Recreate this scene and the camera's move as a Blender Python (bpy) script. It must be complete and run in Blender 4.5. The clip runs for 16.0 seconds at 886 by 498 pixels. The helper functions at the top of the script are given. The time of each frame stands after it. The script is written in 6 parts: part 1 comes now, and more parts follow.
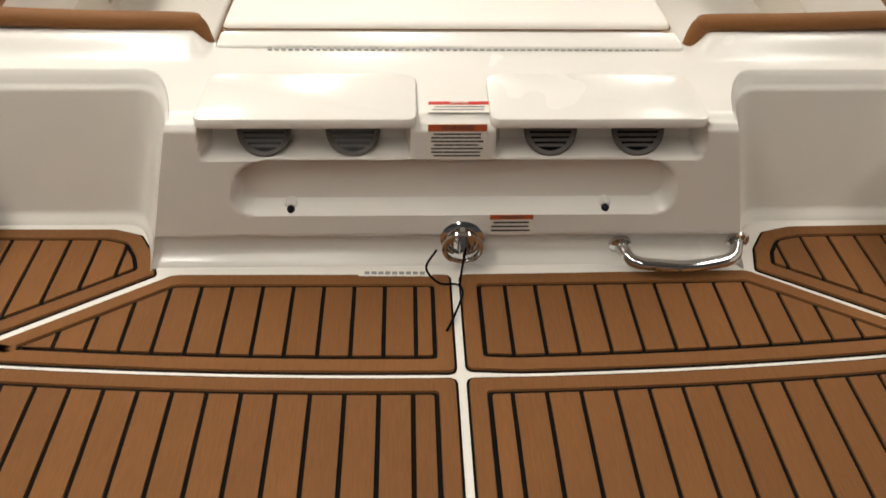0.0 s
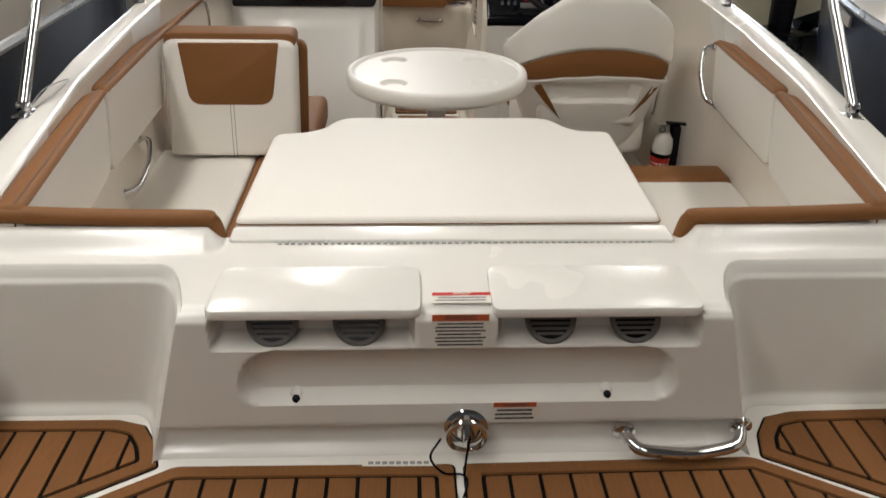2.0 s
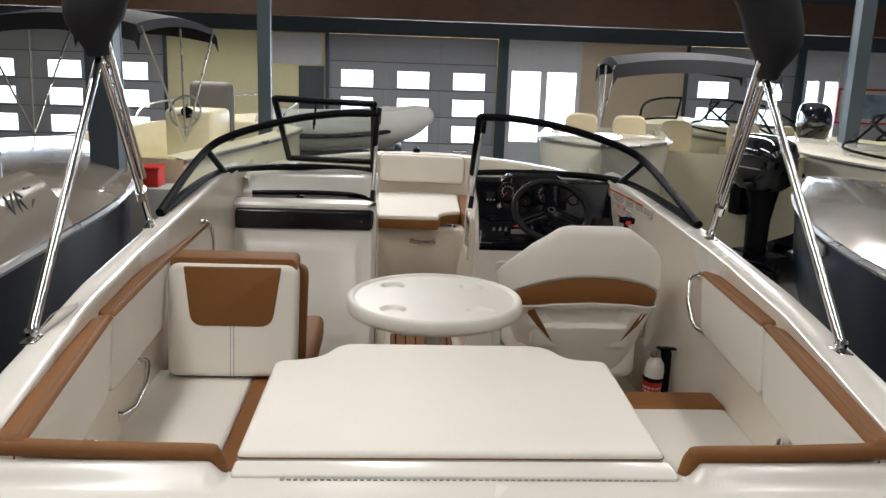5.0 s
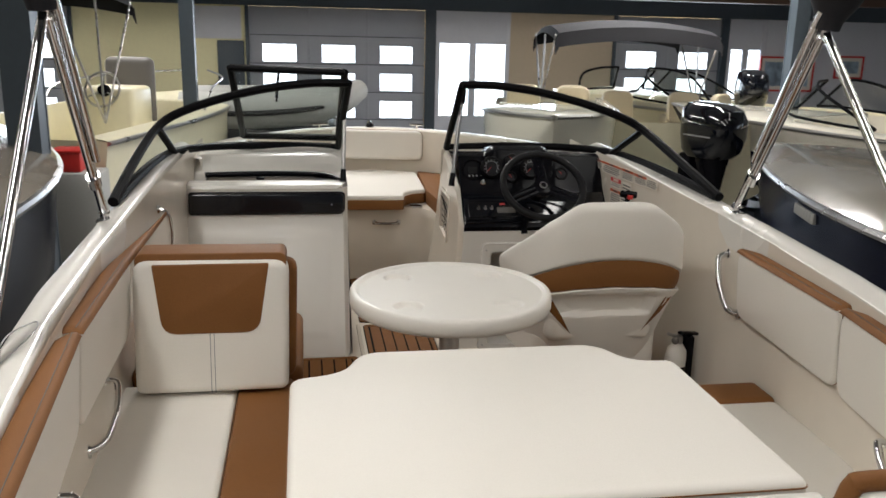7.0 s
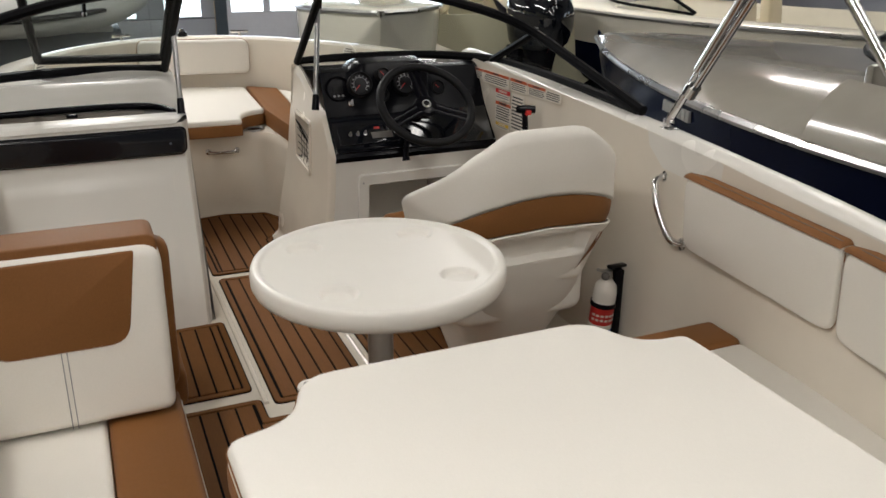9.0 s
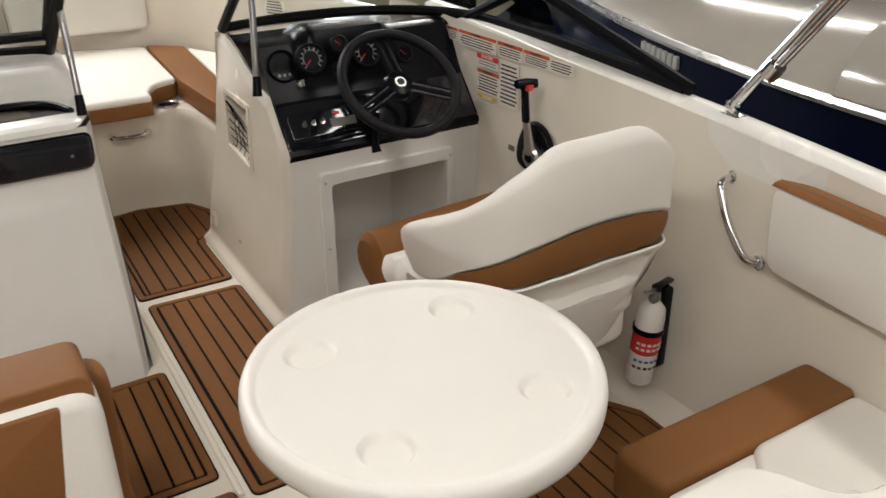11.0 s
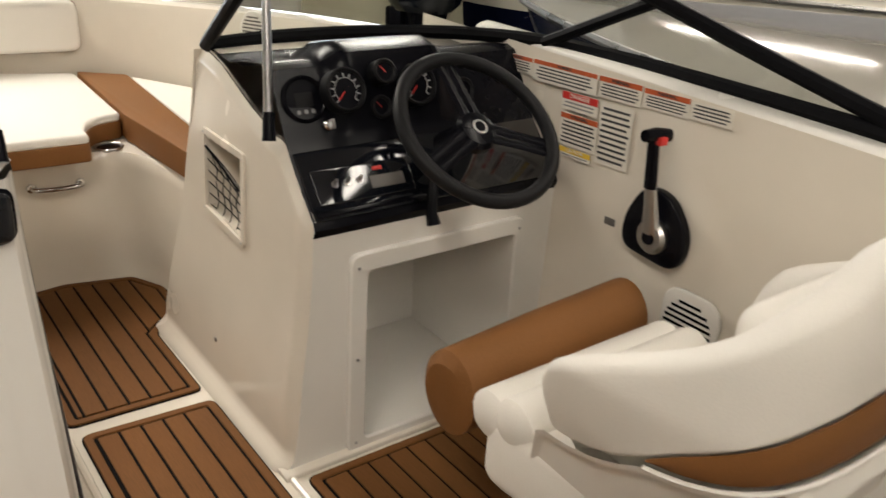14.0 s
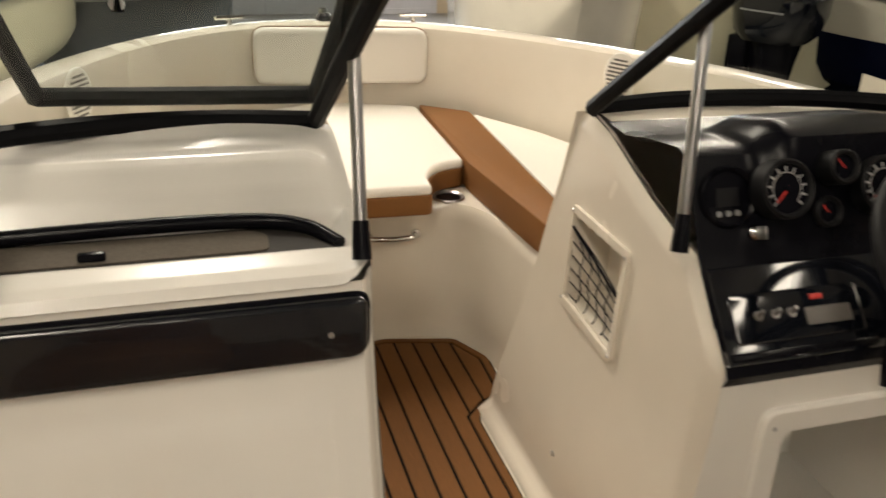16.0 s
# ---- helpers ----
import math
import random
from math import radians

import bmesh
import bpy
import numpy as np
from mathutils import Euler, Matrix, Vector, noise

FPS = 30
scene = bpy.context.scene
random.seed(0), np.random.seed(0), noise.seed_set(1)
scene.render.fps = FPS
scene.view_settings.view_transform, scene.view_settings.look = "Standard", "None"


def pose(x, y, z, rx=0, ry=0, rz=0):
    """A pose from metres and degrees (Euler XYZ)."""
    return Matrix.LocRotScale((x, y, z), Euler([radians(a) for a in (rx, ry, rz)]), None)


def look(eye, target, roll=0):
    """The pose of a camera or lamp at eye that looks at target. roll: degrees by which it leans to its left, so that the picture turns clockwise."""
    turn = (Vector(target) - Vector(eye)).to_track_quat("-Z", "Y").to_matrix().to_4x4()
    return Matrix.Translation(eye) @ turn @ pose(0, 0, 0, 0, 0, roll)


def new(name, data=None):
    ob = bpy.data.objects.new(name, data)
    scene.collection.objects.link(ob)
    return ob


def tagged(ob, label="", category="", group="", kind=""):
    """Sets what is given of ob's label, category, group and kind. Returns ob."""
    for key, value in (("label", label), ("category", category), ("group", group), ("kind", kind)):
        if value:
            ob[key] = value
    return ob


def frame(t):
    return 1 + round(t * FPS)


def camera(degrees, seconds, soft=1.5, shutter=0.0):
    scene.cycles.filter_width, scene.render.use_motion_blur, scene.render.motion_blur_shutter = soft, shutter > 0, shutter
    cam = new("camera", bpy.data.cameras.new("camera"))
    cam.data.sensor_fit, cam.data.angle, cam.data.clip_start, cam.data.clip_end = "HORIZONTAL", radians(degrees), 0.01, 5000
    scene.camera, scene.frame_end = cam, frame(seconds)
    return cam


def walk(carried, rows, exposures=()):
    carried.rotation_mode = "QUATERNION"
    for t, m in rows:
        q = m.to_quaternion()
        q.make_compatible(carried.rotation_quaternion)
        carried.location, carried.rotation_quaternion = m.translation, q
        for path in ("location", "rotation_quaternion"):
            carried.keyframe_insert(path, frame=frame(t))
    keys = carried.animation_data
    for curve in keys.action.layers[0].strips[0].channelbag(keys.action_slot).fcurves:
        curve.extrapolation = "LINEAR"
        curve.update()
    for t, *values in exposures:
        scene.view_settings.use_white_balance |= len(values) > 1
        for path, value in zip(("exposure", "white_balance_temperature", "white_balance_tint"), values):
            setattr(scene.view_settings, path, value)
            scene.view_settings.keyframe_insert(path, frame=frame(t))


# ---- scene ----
cam = camera(55.2, 16.0, shutter=0.4)
PATH = [
    (0, (-0.09, 0.358, 1.498), (-0.007, 1.907, 0.237), 1.5),
    (0.5, (-0.086, 0.353, 1.512), (-0.009, 1.962, 0.325), 1.0),
    (1, (-0.096, 0.347, 1.508), (-0.015, 2.024, 0.421), 0.8),
    (1.5, (-0.099, 0.344, 1.522), (-0.013, 2.076, 0.526), 0.7),
    (2, (-0.103, 0.337, 1.532), (-0.011, 2.117, 0.624), 1.0),
    (2.5, (-0.101, 0.332, 1.548), (-0.009, 2.152, 0.724), 1.3),
    (3, (-0.102, 0.327, 1.56), (-0.014, 2.183, 0.821), 1.4),
    (3.5, (-0.108, 0.322, 1.575), (-0.029, 2.216, 0.938), 1.5),
    (4, (-0.111, 0.311, 1.59), (-0.026, 2.242, 1.074), 1.8),
    (4.2, (-0.116, 0.31, 1.593), (-0.023, 2.252, 1.123), 1.8),
    (6.3, (-0.3, 0.559, 1.598), (-0.064, 2.496, 1.156), 1.9),
    (6.5, (-0.337, 0.629, 1.57), (-0.073, 2.56, 1.119), 1.7),
    (7, (-0.422, 0.751, 1.526), (-0.104, 2.662, 1.028), 1.4),
    (7.5, (-0.542, 0.903, 1.52), (-0.062, 2.763, 0.964), 0.3),
    (8, (-0.615, 1.009, 1.507), (0.046, 2.798, 0.906), 1.0),
    (8.2, (-0.6, 1.047, 1.501), (0.082, 2.821, 0.878), 1.3),
    (10.3, (-0.633, 2.032, 1.604), (0.237, 3.612, 0.739), -1.4),
    (10.5, (-0.629, 2.071, 1.595), (0.266, 3.633, 0.723), -1.0),
    (11, (-0.566, 2.169, 1.593), (0.345, 3.7, 0.683), -0.6),
    (11.5, (-0.503, 2.193, 1.577), (0.447, 3.671, 0.621), -1.1),
    (12, (-0.472, 2.366, 1.48), (0.456, 3.884, 0.565), -1.5),
    (12.5, (-0.441, 2.655, 1.352), (0.645, 4.059, 0.43), 1.0),
    (13, (-0.463, 2.852, 1.329), (0.655, 4.238, 0.419), 2.6),
    (13.5, (-0.477, 2.991, 1.343), (0.674, 4.407, 0.523), 2.5),
    (14, (-0.489, 3.083, 1.344), (0.623, 4.54, 0.543), 3.1),
    (14.5, (-0.479, 3.232, 1.337), (0.496, 4.797, 0.56), 1.8),
    (15, (-0.47, 3.344, 1.354), (0.391, 4.979, 0.588), 2.4),
    (15.5, (-0.464, 3.47, 1.353), (0.247, 5.164, 0.563), 3.1),
    (16, (-0.472, 3.616, 1.353), (0.067, 5.368, 0.552), 1.9),
]
EXPOSURES = [(0, -0.05, 6500, 10), (0.6, -0.2, 6350, 10), (1.5, -0.32, 6200, 10), (4, -0.44, 6100, 10), (8, -0.48, 6150, 10), (10.5, -0.14, 6200, 10), (13, 0.0, 6100, 10), (14.1, 0.04, 6700, 10), (14.6, 0.18, 6850, 10), (15.2, 0.02, 7050, 10), (16, -0.04, 7200, 10)]
walk(cam, [(t, look(eye, target, roll)) for t, eye, target, roll in PATH], EXPOSURES)

# ---- light ----
world = bpy.data.worlds.new("world")
scene.world = world
world.use_nodes = True
wn = world.node_tree.nodes
sky = wn.new("ShaderNodeTexSky")
sky.sky_type, sky.sun_disc = "NISHITA", False
sky.sun_elevation, sky.sun_rotation = radians(30), radians(20)
world.node_tree.links.new(sky.outputs[0], wn["Background"].inputs[0])
wn["Background"].inputs[1].default_value = 0.1


def area(name, m, sx, sy, watts, colour):
    d = bpy.data.lights.new(name, "AREA")
    d.shape, d.size, d.size_y, d.energy, d.color = "RECTANGLE", sx, sy, watts, colour
    ob = new(name, d)
    ob.matrix_world = m
    return ob


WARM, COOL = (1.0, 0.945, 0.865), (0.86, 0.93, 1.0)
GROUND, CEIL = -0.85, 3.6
# Ceiling tubes, all out of view; the third is added to brighten the transom.
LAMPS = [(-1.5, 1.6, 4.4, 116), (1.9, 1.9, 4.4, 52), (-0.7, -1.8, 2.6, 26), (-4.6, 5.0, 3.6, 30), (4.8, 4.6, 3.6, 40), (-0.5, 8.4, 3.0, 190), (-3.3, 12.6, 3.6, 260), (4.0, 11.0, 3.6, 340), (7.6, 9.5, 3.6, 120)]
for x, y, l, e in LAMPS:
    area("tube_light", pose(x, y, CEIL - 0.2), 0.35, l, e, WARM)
for x in (-6.9, 0.5, 3.3, 7.6):
    area("window_light", pose(x, 18.2, 1.0, -90, 0, 0), 3.0, 1.6, 150, COOL)
# Cool lamp for an unseen side window; wall_east itself is solid.
area("side_window_light", pose(15.6, 4.0, 1.6, -90, 0, -90), 6.0, 1.6, 60, COOL)


# ---- materials ----
def mat(name, colour, rough=0.5, metal=0.0, grain=0.0, scale=40.0, bump=0.0, coat=0.0, stretch=(1, 1, 1), spread=0.0, mottle=2.5, emit=0.0, spec=0.5):
    m = bpy.data.materials.new(name)
    m.use_nodes = True
    nt = m.node_tree
    b = nt.nodes["Principled BSDF"]
    b.inputs["Roughness"].default_value, b.inputs["Metallic"].default_value = rough, metal
    b.inputs["Specular IOR Level"].default_value = spec
    b.inputs["Coat Weight"].default_value, b.inputs["Coat Roughness"].default_value = coat, 0.06
    c = (*colour, 1)
    b.inputs["Base Color"].default_value = c
    if emit:
        b.inputs["Emission Color"].default_value, b.inputs["Emission Strength"].default_value = c, emit
    if grain or bump or spread:
        co = nt.nodes.new("ShaderNodeTexCoord")
        mp = nt.nodes.new("ShaderNodeMapping")
        mp.inputs["Scale"].default_value = stretch
        nt.links.new(co.outputs["Object"], mp.inputs[0])
        fine, wide = nt.nodes.new("ShaderNodeTexNoise"), nt.nodes.new("ShaderNodeTexNoise")
        fine.inputs["Scale"].default_value, fine.inputs["Detail"].default_value = scale, 5
        wide.inputs["Scale"].default_value, wide.inputs["Detail"].default_value = mottle, 3
        nt.links.new(mp.outputs[0], fine.inputs["Vector"])
        nt.links.new(co.outputs["Object"], wide.inputs["Vector"])
        add = nt.nodes.new("ShaderNodeMath")
        add.operation = "ADD"
        nt.links.new(fine.outputs[0], add.inputs[0])
        nt.links.new(wide.outputs[0], add.inputs[1])
        mr = nt.nodes.new("ShaderNodeMapRange")
        mr.inputs["From Min"].default_value, mr.inputs["From Max"].default_value = 0.6, 1.4
        mr.inputs["To Min"].default_value, mr.inputs["To Max"].default_value = 1 - grain, 1 + grain
        nt.links.new(add.outputs[0], mr.inputs[0])
        val = mr.outputs[0]
        if spread:
            info = nt.nodes.new("ShaderNodeObjectInfo")
            m2 = nt.nodes.new("ShaderNodeMapRange")
            m2.inputs["To Min"].default_value, m2.inputs["To Max"].default_value = 1 - spread, 1 + spread
            nt.links.new(info.outputs["Random"], m2.inputs[0])
            mul = nt.nodes.new("ShaderNodeMath")
            mul.operation = "MULTIPLY"
            nt.links.new(val, mul.inputs[0])
            nt.links.new(m2.outputs[0], mul.inputs[1])
            val = mul.outputs[0]
        vm = nt.nodes.new("ShaderNodeVectorMath")
        vm.operation = "SCALE"
        vm.inputs[0].default_value = colour
        nt.links.new(val, vm.inputs["Scale"])
        nt.links.new(vm.outputs[0], b.inputs["Base Color"])
        rr = nt.nodes.new("ShaderNodeMapRange")
        rr.inputs["To Min"].default_value, rr.inputs["To Max"].default_value = max(rough - 0.06, 0.02), min(rough + 0.08, 1)
        nt.links.new(wide.outputs[0], rr.inputs[0])
        nt.links.new(rr.outputs[0], b.inputs["Roughness"])
        if bump:
            bp = nt.nodes.new("ShaderNodeBump")
            bp.inputs["Strength"].default_value, bp.inputs["Distance"].default_value = bump, 0.002
            nt.links.new(fine.outputs[0], bp.inputs["Height"])
            nt.links.new(bp.outputs[0], b.inputs["Normal"])
    return m


GEL = mat("white_gelcoat", (0.77, 0.745, 0.69), 0.24, grain=0.025, scale=9, bump=0.015, coat=0.25)
LINER = mat("cream_gelcoat", (0.75, 0.69, 0.595), 0.24, grain=0.03, scale=9, bump=0.02, coat=0.25)
TABLETOP = mat("white_moulded_plastic", (0.82, 0.79, 0.73), 0.36, grain=0.015, scale=14, bump=0.01, coat=0.06)
VINYL = mat("white_marine_vinyl", (0.80, 0.765, 0.70), 0.55, grain=0.03, scale=260, bump=0.25)
BROWN = mat("caramel_vinyl", (0.215, 0.093, 0.030), 0.55, grain=0.10, scale=240, bump=0.3, spec=0.2)
TEAK = mat("teak_foam", (0.180, 0.076, 0.022), 0.8, grain=0.20, scale=90, bump=0.3, stretch=(6, 0.35, 1), spread=0.07, spec=0.3)
CAULK = mat("black_groove", (0.006, 0.005, 0.004), 0.85, grain=0.1, scale=60, spec=0.1)
CHROME = mat("polished_steel", (0.72, 0.72, 0.72), 0.09, 1.0, grain=0.02, scale=20)
STEEL = mat("brushed_steel", (0.48, 0.47, 0.46), 0.28, 1.0, grain=0.05, scale=60)
BLACK = mat("black_plastic", (0.004, 0.004, 0.006), 0.24, grain=0.15, scale=50, bump=0.04, spec=0.13)
GLOSSBLACK = mat("gloss_black", (0.005, 0.006, 0.009), 0.07, grain=0.15, scale=20, coat=0.7)
CARBON = mat("carbon_weave", (0.008, 0.009, 0.012), 0.16, grain=0.6, scale=420, bump=0.15, coat=0.5, spec=0.35)
RUBBER = mat("black_rubber", (0.007, 0.007, 0.008), 0.5, grain=0.15, scale=220, bump=0.2, spec=0.2)
FRAME = mat("black_anodised", (0.006, 0.006, 0.007), 0.42, grain=0.12, scale=60, bump=0.04, spec=0.05)
CANVAS = mat("black_canvas", (0.014, 0.014, 0.018), 0.85, grain=0.2, scale=300, bump=0.4)
NAVY = mat("navy_gelcoat", (0.003, 0.005, 0.018), 0.2, grain=0.1, scale=8, spec=0.06)
TAUPE = mat("taupe_gelcoat", (0.27, 0.235, 0.19), 0.14, grain=0.05, scale=8, coat=0.6)
SHOWWHITE = mat("show_gelcoat", (0.74, 0.70, 0.60), 0.14, grain=0.04, scale=8, coat=0.5)
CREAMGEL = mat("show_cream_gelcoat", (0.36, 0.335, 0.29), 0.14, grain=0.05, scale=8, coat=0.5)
IVORY = mat("ivory_gelcoat", (0.74, 0.69, 0.50), 0.3, grain=0.05, scale=8)
GREYVINYL = mat("grey_vinyl", (0.13, 0.12, 0.11), 0.6, grain=0.1, scale=150, bump=0.2)
BEIGEVINYL = mat("beige_vinyl", (0.55, 0.48, 0.34), 0.6, grain=0.06, scale=150, bump=0.2)
RIBGREY = mat("grey_tube_fabric", (0.38, 0.38, 0.36), 0.6, grain=0.06, scale=60, bump=0.1)
SEAPRINT = mat("sea_print", (0.30, 0.38, 0.46), 0.5, grain=0.5, scale=6, mottle=3)
RED = mat("red_paint", (0.55, 0.03, 0.025), 0.4, grain=0.06, scale=30)
ORANGE = mat("orange_print", (0.52, 0.10, 0.03), 0.55, grain=0.04, scale=30)
YELLOW = mat("yellow_print", (0.72, 0.48, 0.05), 0.55, grain=0.04, scale=30)
PAPER = mat("white_label", (0.74, 0.70, 0.62), 0.5, grain=0.03, scale=40)
PRINT = mat("dark_print", (0.05, 0.05, 0.05), 0.6, grain=0.05, scale=40)
GREYPRINT = mat("grey_print", (0.25, 0.25, 0.25), 0.6, grain=0.05, scale=40)
BLUEPRINT = mat("blue_print", (0.04, 0.12, 0.45), 0.5, grain=0.05, scale=40)
CONCRETE = mat("sealed_concrete", (0.17, 0.165, 0.155), 0.32, grain=0.12, scale=25, bump=0.06, mottle=0.7)
WALLYELLOW = mat("pale_yellow_wall", (0.80, 0.74, 0.46), 0.8, grain=0.04, scale=14, bump=0.08, mottle=0.5)
WALLTAN = mat("tan_wall", (0.56, 0.46, 0.33), 0.8, grain=0.04, scale=14, bump=0.08, mottle=0.5)
WALLWHITE = mat("white_wall", (0.62, 0.62, 0.66), 0.8, grain=0.04, scale=14, bump=0.08, mottle=0.5)
DOORGREY = mat("door_panel_grey", (0.34, 0.35, 0.38), 0.55, grain=0.05, scale=30, bump=0.05)
SEAM = mat("door_seam", (0.10, 0.105, 0.12), 0.6, grain=0.05, scale=30)
COLUMN = mat("blue_grey_column", (0.045, 0.06, 0.075), 0.5, grain=0.1, scale=20, bump=0.05)
WOOD = mat("dark_timber", (0.085, 0.042, 0.024), 0.6, grain=0.3, scale=14, bump=0.2, stretch=(0.4, 5, 5))
CEILING = mat("ceiling_board", (0.35, 0.33, 0.30), 0.85, grain=0.05, scale=10, bump=0.1)
DAYLIGHT = mat("bright_daylight", (0.90, 0.95, 1.0), 0.9, emit=4.5)
TUBEGLOW = mat("lamp_tube", (1.0, 0.88, 0.72), 0.9, emit=7.0)


def clear(name, tint, rough=0.0):
    m = bpy.data.materials.new(name)
    m.use_nodes = True
    nt = m.node_tree
    nt.nodes.remove(nt.nodes["Principled BSDF"])
    out = nt.nodes["Material Output"]
    tr, gl, mix = (nt.nodes.new(k) for k in ("ShaderNodeBsdfTransparent", "ShaderNodeBsdfGlossy", "ShaderNodeMixShader"))
    tr.inputs[0].default_value, gl.inputs["Roughness"].default_value = (*tint, 1), rough
    mix.inputs[0].default_value = 0.045
    nt.links.new(tr.outputs[0], mix.inputs[1])
    nt.links.new(gl.outputs[0], mix.inputs[2])
    nt.links.new(mix.outputs[0], out.inputs[0])
    return m


GLASS = clear("clear_pane", (0.80, 0.83, 0.82), 0.02)


# ---- mesh builders ----
def part(name, bm, material, parent=None, label="", smooth=True, bevel=0.0):
    bmesh.ops.recalc_face_normals(bm, faces=bm.faces)
    me = bpy.data.meshes.new(name)
    bm.to_mesh(me)
    bm.free()
    me.materials.append(material)
    if smooth:
        me.polygons.foreach_set("use_smooth", [True] * len(me.polygons))
        me.set_sharp_from_angle(angle=radians(38))
    ob = new(name, me)
    if parent:
        ob.parent = parent
    if label:
        ob["label"] = label
    return ob


def thing(name, label, category, group="", kind=""):
    return tagged(new(name), label, category, group, kind)


def box(x0, x1, y0, y1, z0, z1, r=0.0, seg=2, bm=None):
    bm2 = bmesh.new()
    bmesh.ops.create_cube(bm2, size=1)
    for v in bm2.verts:
        v.co = ((x0 + x1) / 2 + v.co.x * (x1 - x0), (y0 + y1) / 2 + v.co.y * (y1 - y0), (z0 + z1) / 2 + v.co.z * (z1 - z0))
    if r:
        bmesh.ops.bevel(bm2, geom=bm2.edges[:], offset=r, segments=seg, profile=0.5, affect="EDGES")
    return join(bm, bm2)


def join(bm, other):
    if bm is None:
        return other
    me = bpy.data.meshes.new("tmp")
    other.to_mesh(me)
    other.free()
    bm.from_mesh(me)
    bpy.data.meshes.remove(me)
    return bm


def moved(bm, m):
    bmesh.ops.transform(bm, matrix=m, verts=bm.verts)
    return bm


def prism(poly, z0, z1, r=0.0, seg=3, bm=None, low=True):
    """A plate from a plan polygon, with its upper (and lower) rim rounded."""
    b = bmesh.new()
    f = b.faces.new([b.verts.new((x, y, z0)) for x, y in poly])
    ext = bmesh.ops.extrude_face_region(b, geom=[f])
    for v in ext["geom"]:
        if isinstance(v, bmesh.types.BMVert):
            v.co.z = z1
    bmesh.ops.recalc_face_normals(b, faces=b.faces)
    if r:
        es = [e for e in b.edges if abs(e.verts[0].co.z - e.verts[1].co.z) < 1e-6 and (low or e.verts[0].co.z > (z0 + z1) / 2)]
        bmesh.ops.bevel(b, geom=es, offset=r, segments=seg, profile=0.5, affect="EDGES", clamp_overlap=True)
    return join(bm, b)


def rounded(poly, r, n=5):
    """The polygon with its corners rounded; r: one radius or one for each corner."""
    out, k = [], len(poly)
    for i in range(k):
        a, b, c = (Vector(poly[j % k]) for j in (i - 1, i, i + 1))
        ri = r[i] if isinstance(r, (list, tuple)) else r
        u, w = (a - b), (c - b)
        d = min(ri, u.length * 0.49, w.length * 0.49)
        if d < 1e-4:
            out.append(tuple(b))
            continue
        p, q = b + u.normalized() * d, b + w.normalized() * d
        for s in range(n + 1):
            t = s / n
            out.append(tuple(p * (1 - t) ** 2 + b * 2 * t * (1 - t) + q * t * t))
    return out


def loft(rings, close=True, cap=True, bm=None):
    b = bmesh.new()
    rows = [[b.verts.new(p) for p in ring] for ring in rings]
    n = len(rows[0])
    for r0, r1 in zip(rows, rows[1:]):
        for i in range(n if close else n - 1):
            b.faces.new((r0[i], r0[(i + 1) % n], r1[(i + 1) % n], r1[i]))
    if cap and close:
        b.faces.new(rows[0][::-1])
        b.faces.new(rows[-1])
    return join(bm, b)


def smooth_line(pts, n=6):
    """A Catmull-Rom line through the points."""
    p = [Vector(q) for q in pts]
    p = [2 * p[0] - p[1]] + p + [2 * p[-1] - p[-2]]
    out = []
    for i in range(1, len(p) - 2):
        for s in range(n):
            t = s / n
            a, b, c, d = p[i - 1], p[i], p[i + 1], p[i + 2]
            out.append(0.5 * (2 * b + (c - a) * t + (2 * a - 5 * b + 4 * c - d) * t * t + (3 * b - a - 3 * c + d) * t**3))
    return out + [p[-2]]


def tube(pts, r, n=10, bm=None, flat=1.0, cap=True):
    """A round bar along the points; r: a radius, or one for each point."""
    pts = [Vector(p) for p in pts]
    rings, side = [], None
    for i, p in enumerate(pts):
        d = (pts[min(i + 1, len(pts) - 1)] - pts[max(i - 1, 0)]).normalized()
        if side is None:
            side = d.cross(Vector((0, 0, 1)) if abs(d.z) < 0.9 else Vector((1, 0, 0))).normalized()
        side = (side - d * side.dot(d)).normalized()
        up = side.cross(d)
        ri = r[i] if isinstance(r, (list, tuple)) else r
        rings.append([p + ri * (math.cos(a) * side + flat * math.sin(a) * up) for a in (2 * math.pi * k / n for k in range(n))])
    return loft(rings, bm=bm, cap=cap)


def lathe(profile, n=32, bm=None, cap=True):
    rings = [[(r * math.cos(2 * math.pi * k / n), r * math.sin(2 * math.pi * k / n), z) for k in range(n)] for r, z in profile]
    return loft(rings, bm=bm, cap=cap)


def sheet(f, us, vs, thick=0.0):
    """A grid surface f(u, v) -> place."""
    b = bmesh.new()
    rows = [[b.verts.new(f(u, v)) for u in us] for v in vs]
    for r0, r1 in zip(rows, rows[1:]):
        for i in range(len(us) - 1):
            b.faces.new((r0[i], r0[i + 1], r1[i + 1], r1[i]))
    return b


def grid(a, b, n):
    return [a + (b - a) * i / n for i in range(n + 1)]


def sm(a, b, x):
    t = min(max((x - a) / (b - a), 0.0), 1.0)
    return t * t * (3 - 2 * t)


def lerp_table(rows, y):
    return float(np.interp(y, [r[0] for r in rows], [r[1] for r in rows]))


def lettering(text, size, m, material, parent, name="lettering", depth=0.0006):
    c = bpy.data.curves.new("text", "FONT")
    c.body, c.size, c.extrude, c.align_x, c.align_y = text, size, depth, "CENTER", "CENTER"
    tmp = bpy.data.objects.new("text", c)
    me = bpy.data.meshes.new_from_object(tmp)
    bpy.data.objects.remove(tmp)
    me.transform(m)
    me.materials.clear()
    me.materials.append(material)
    me.name = name
    ob = new(name, me)
    ob.parent = parent
    return ob


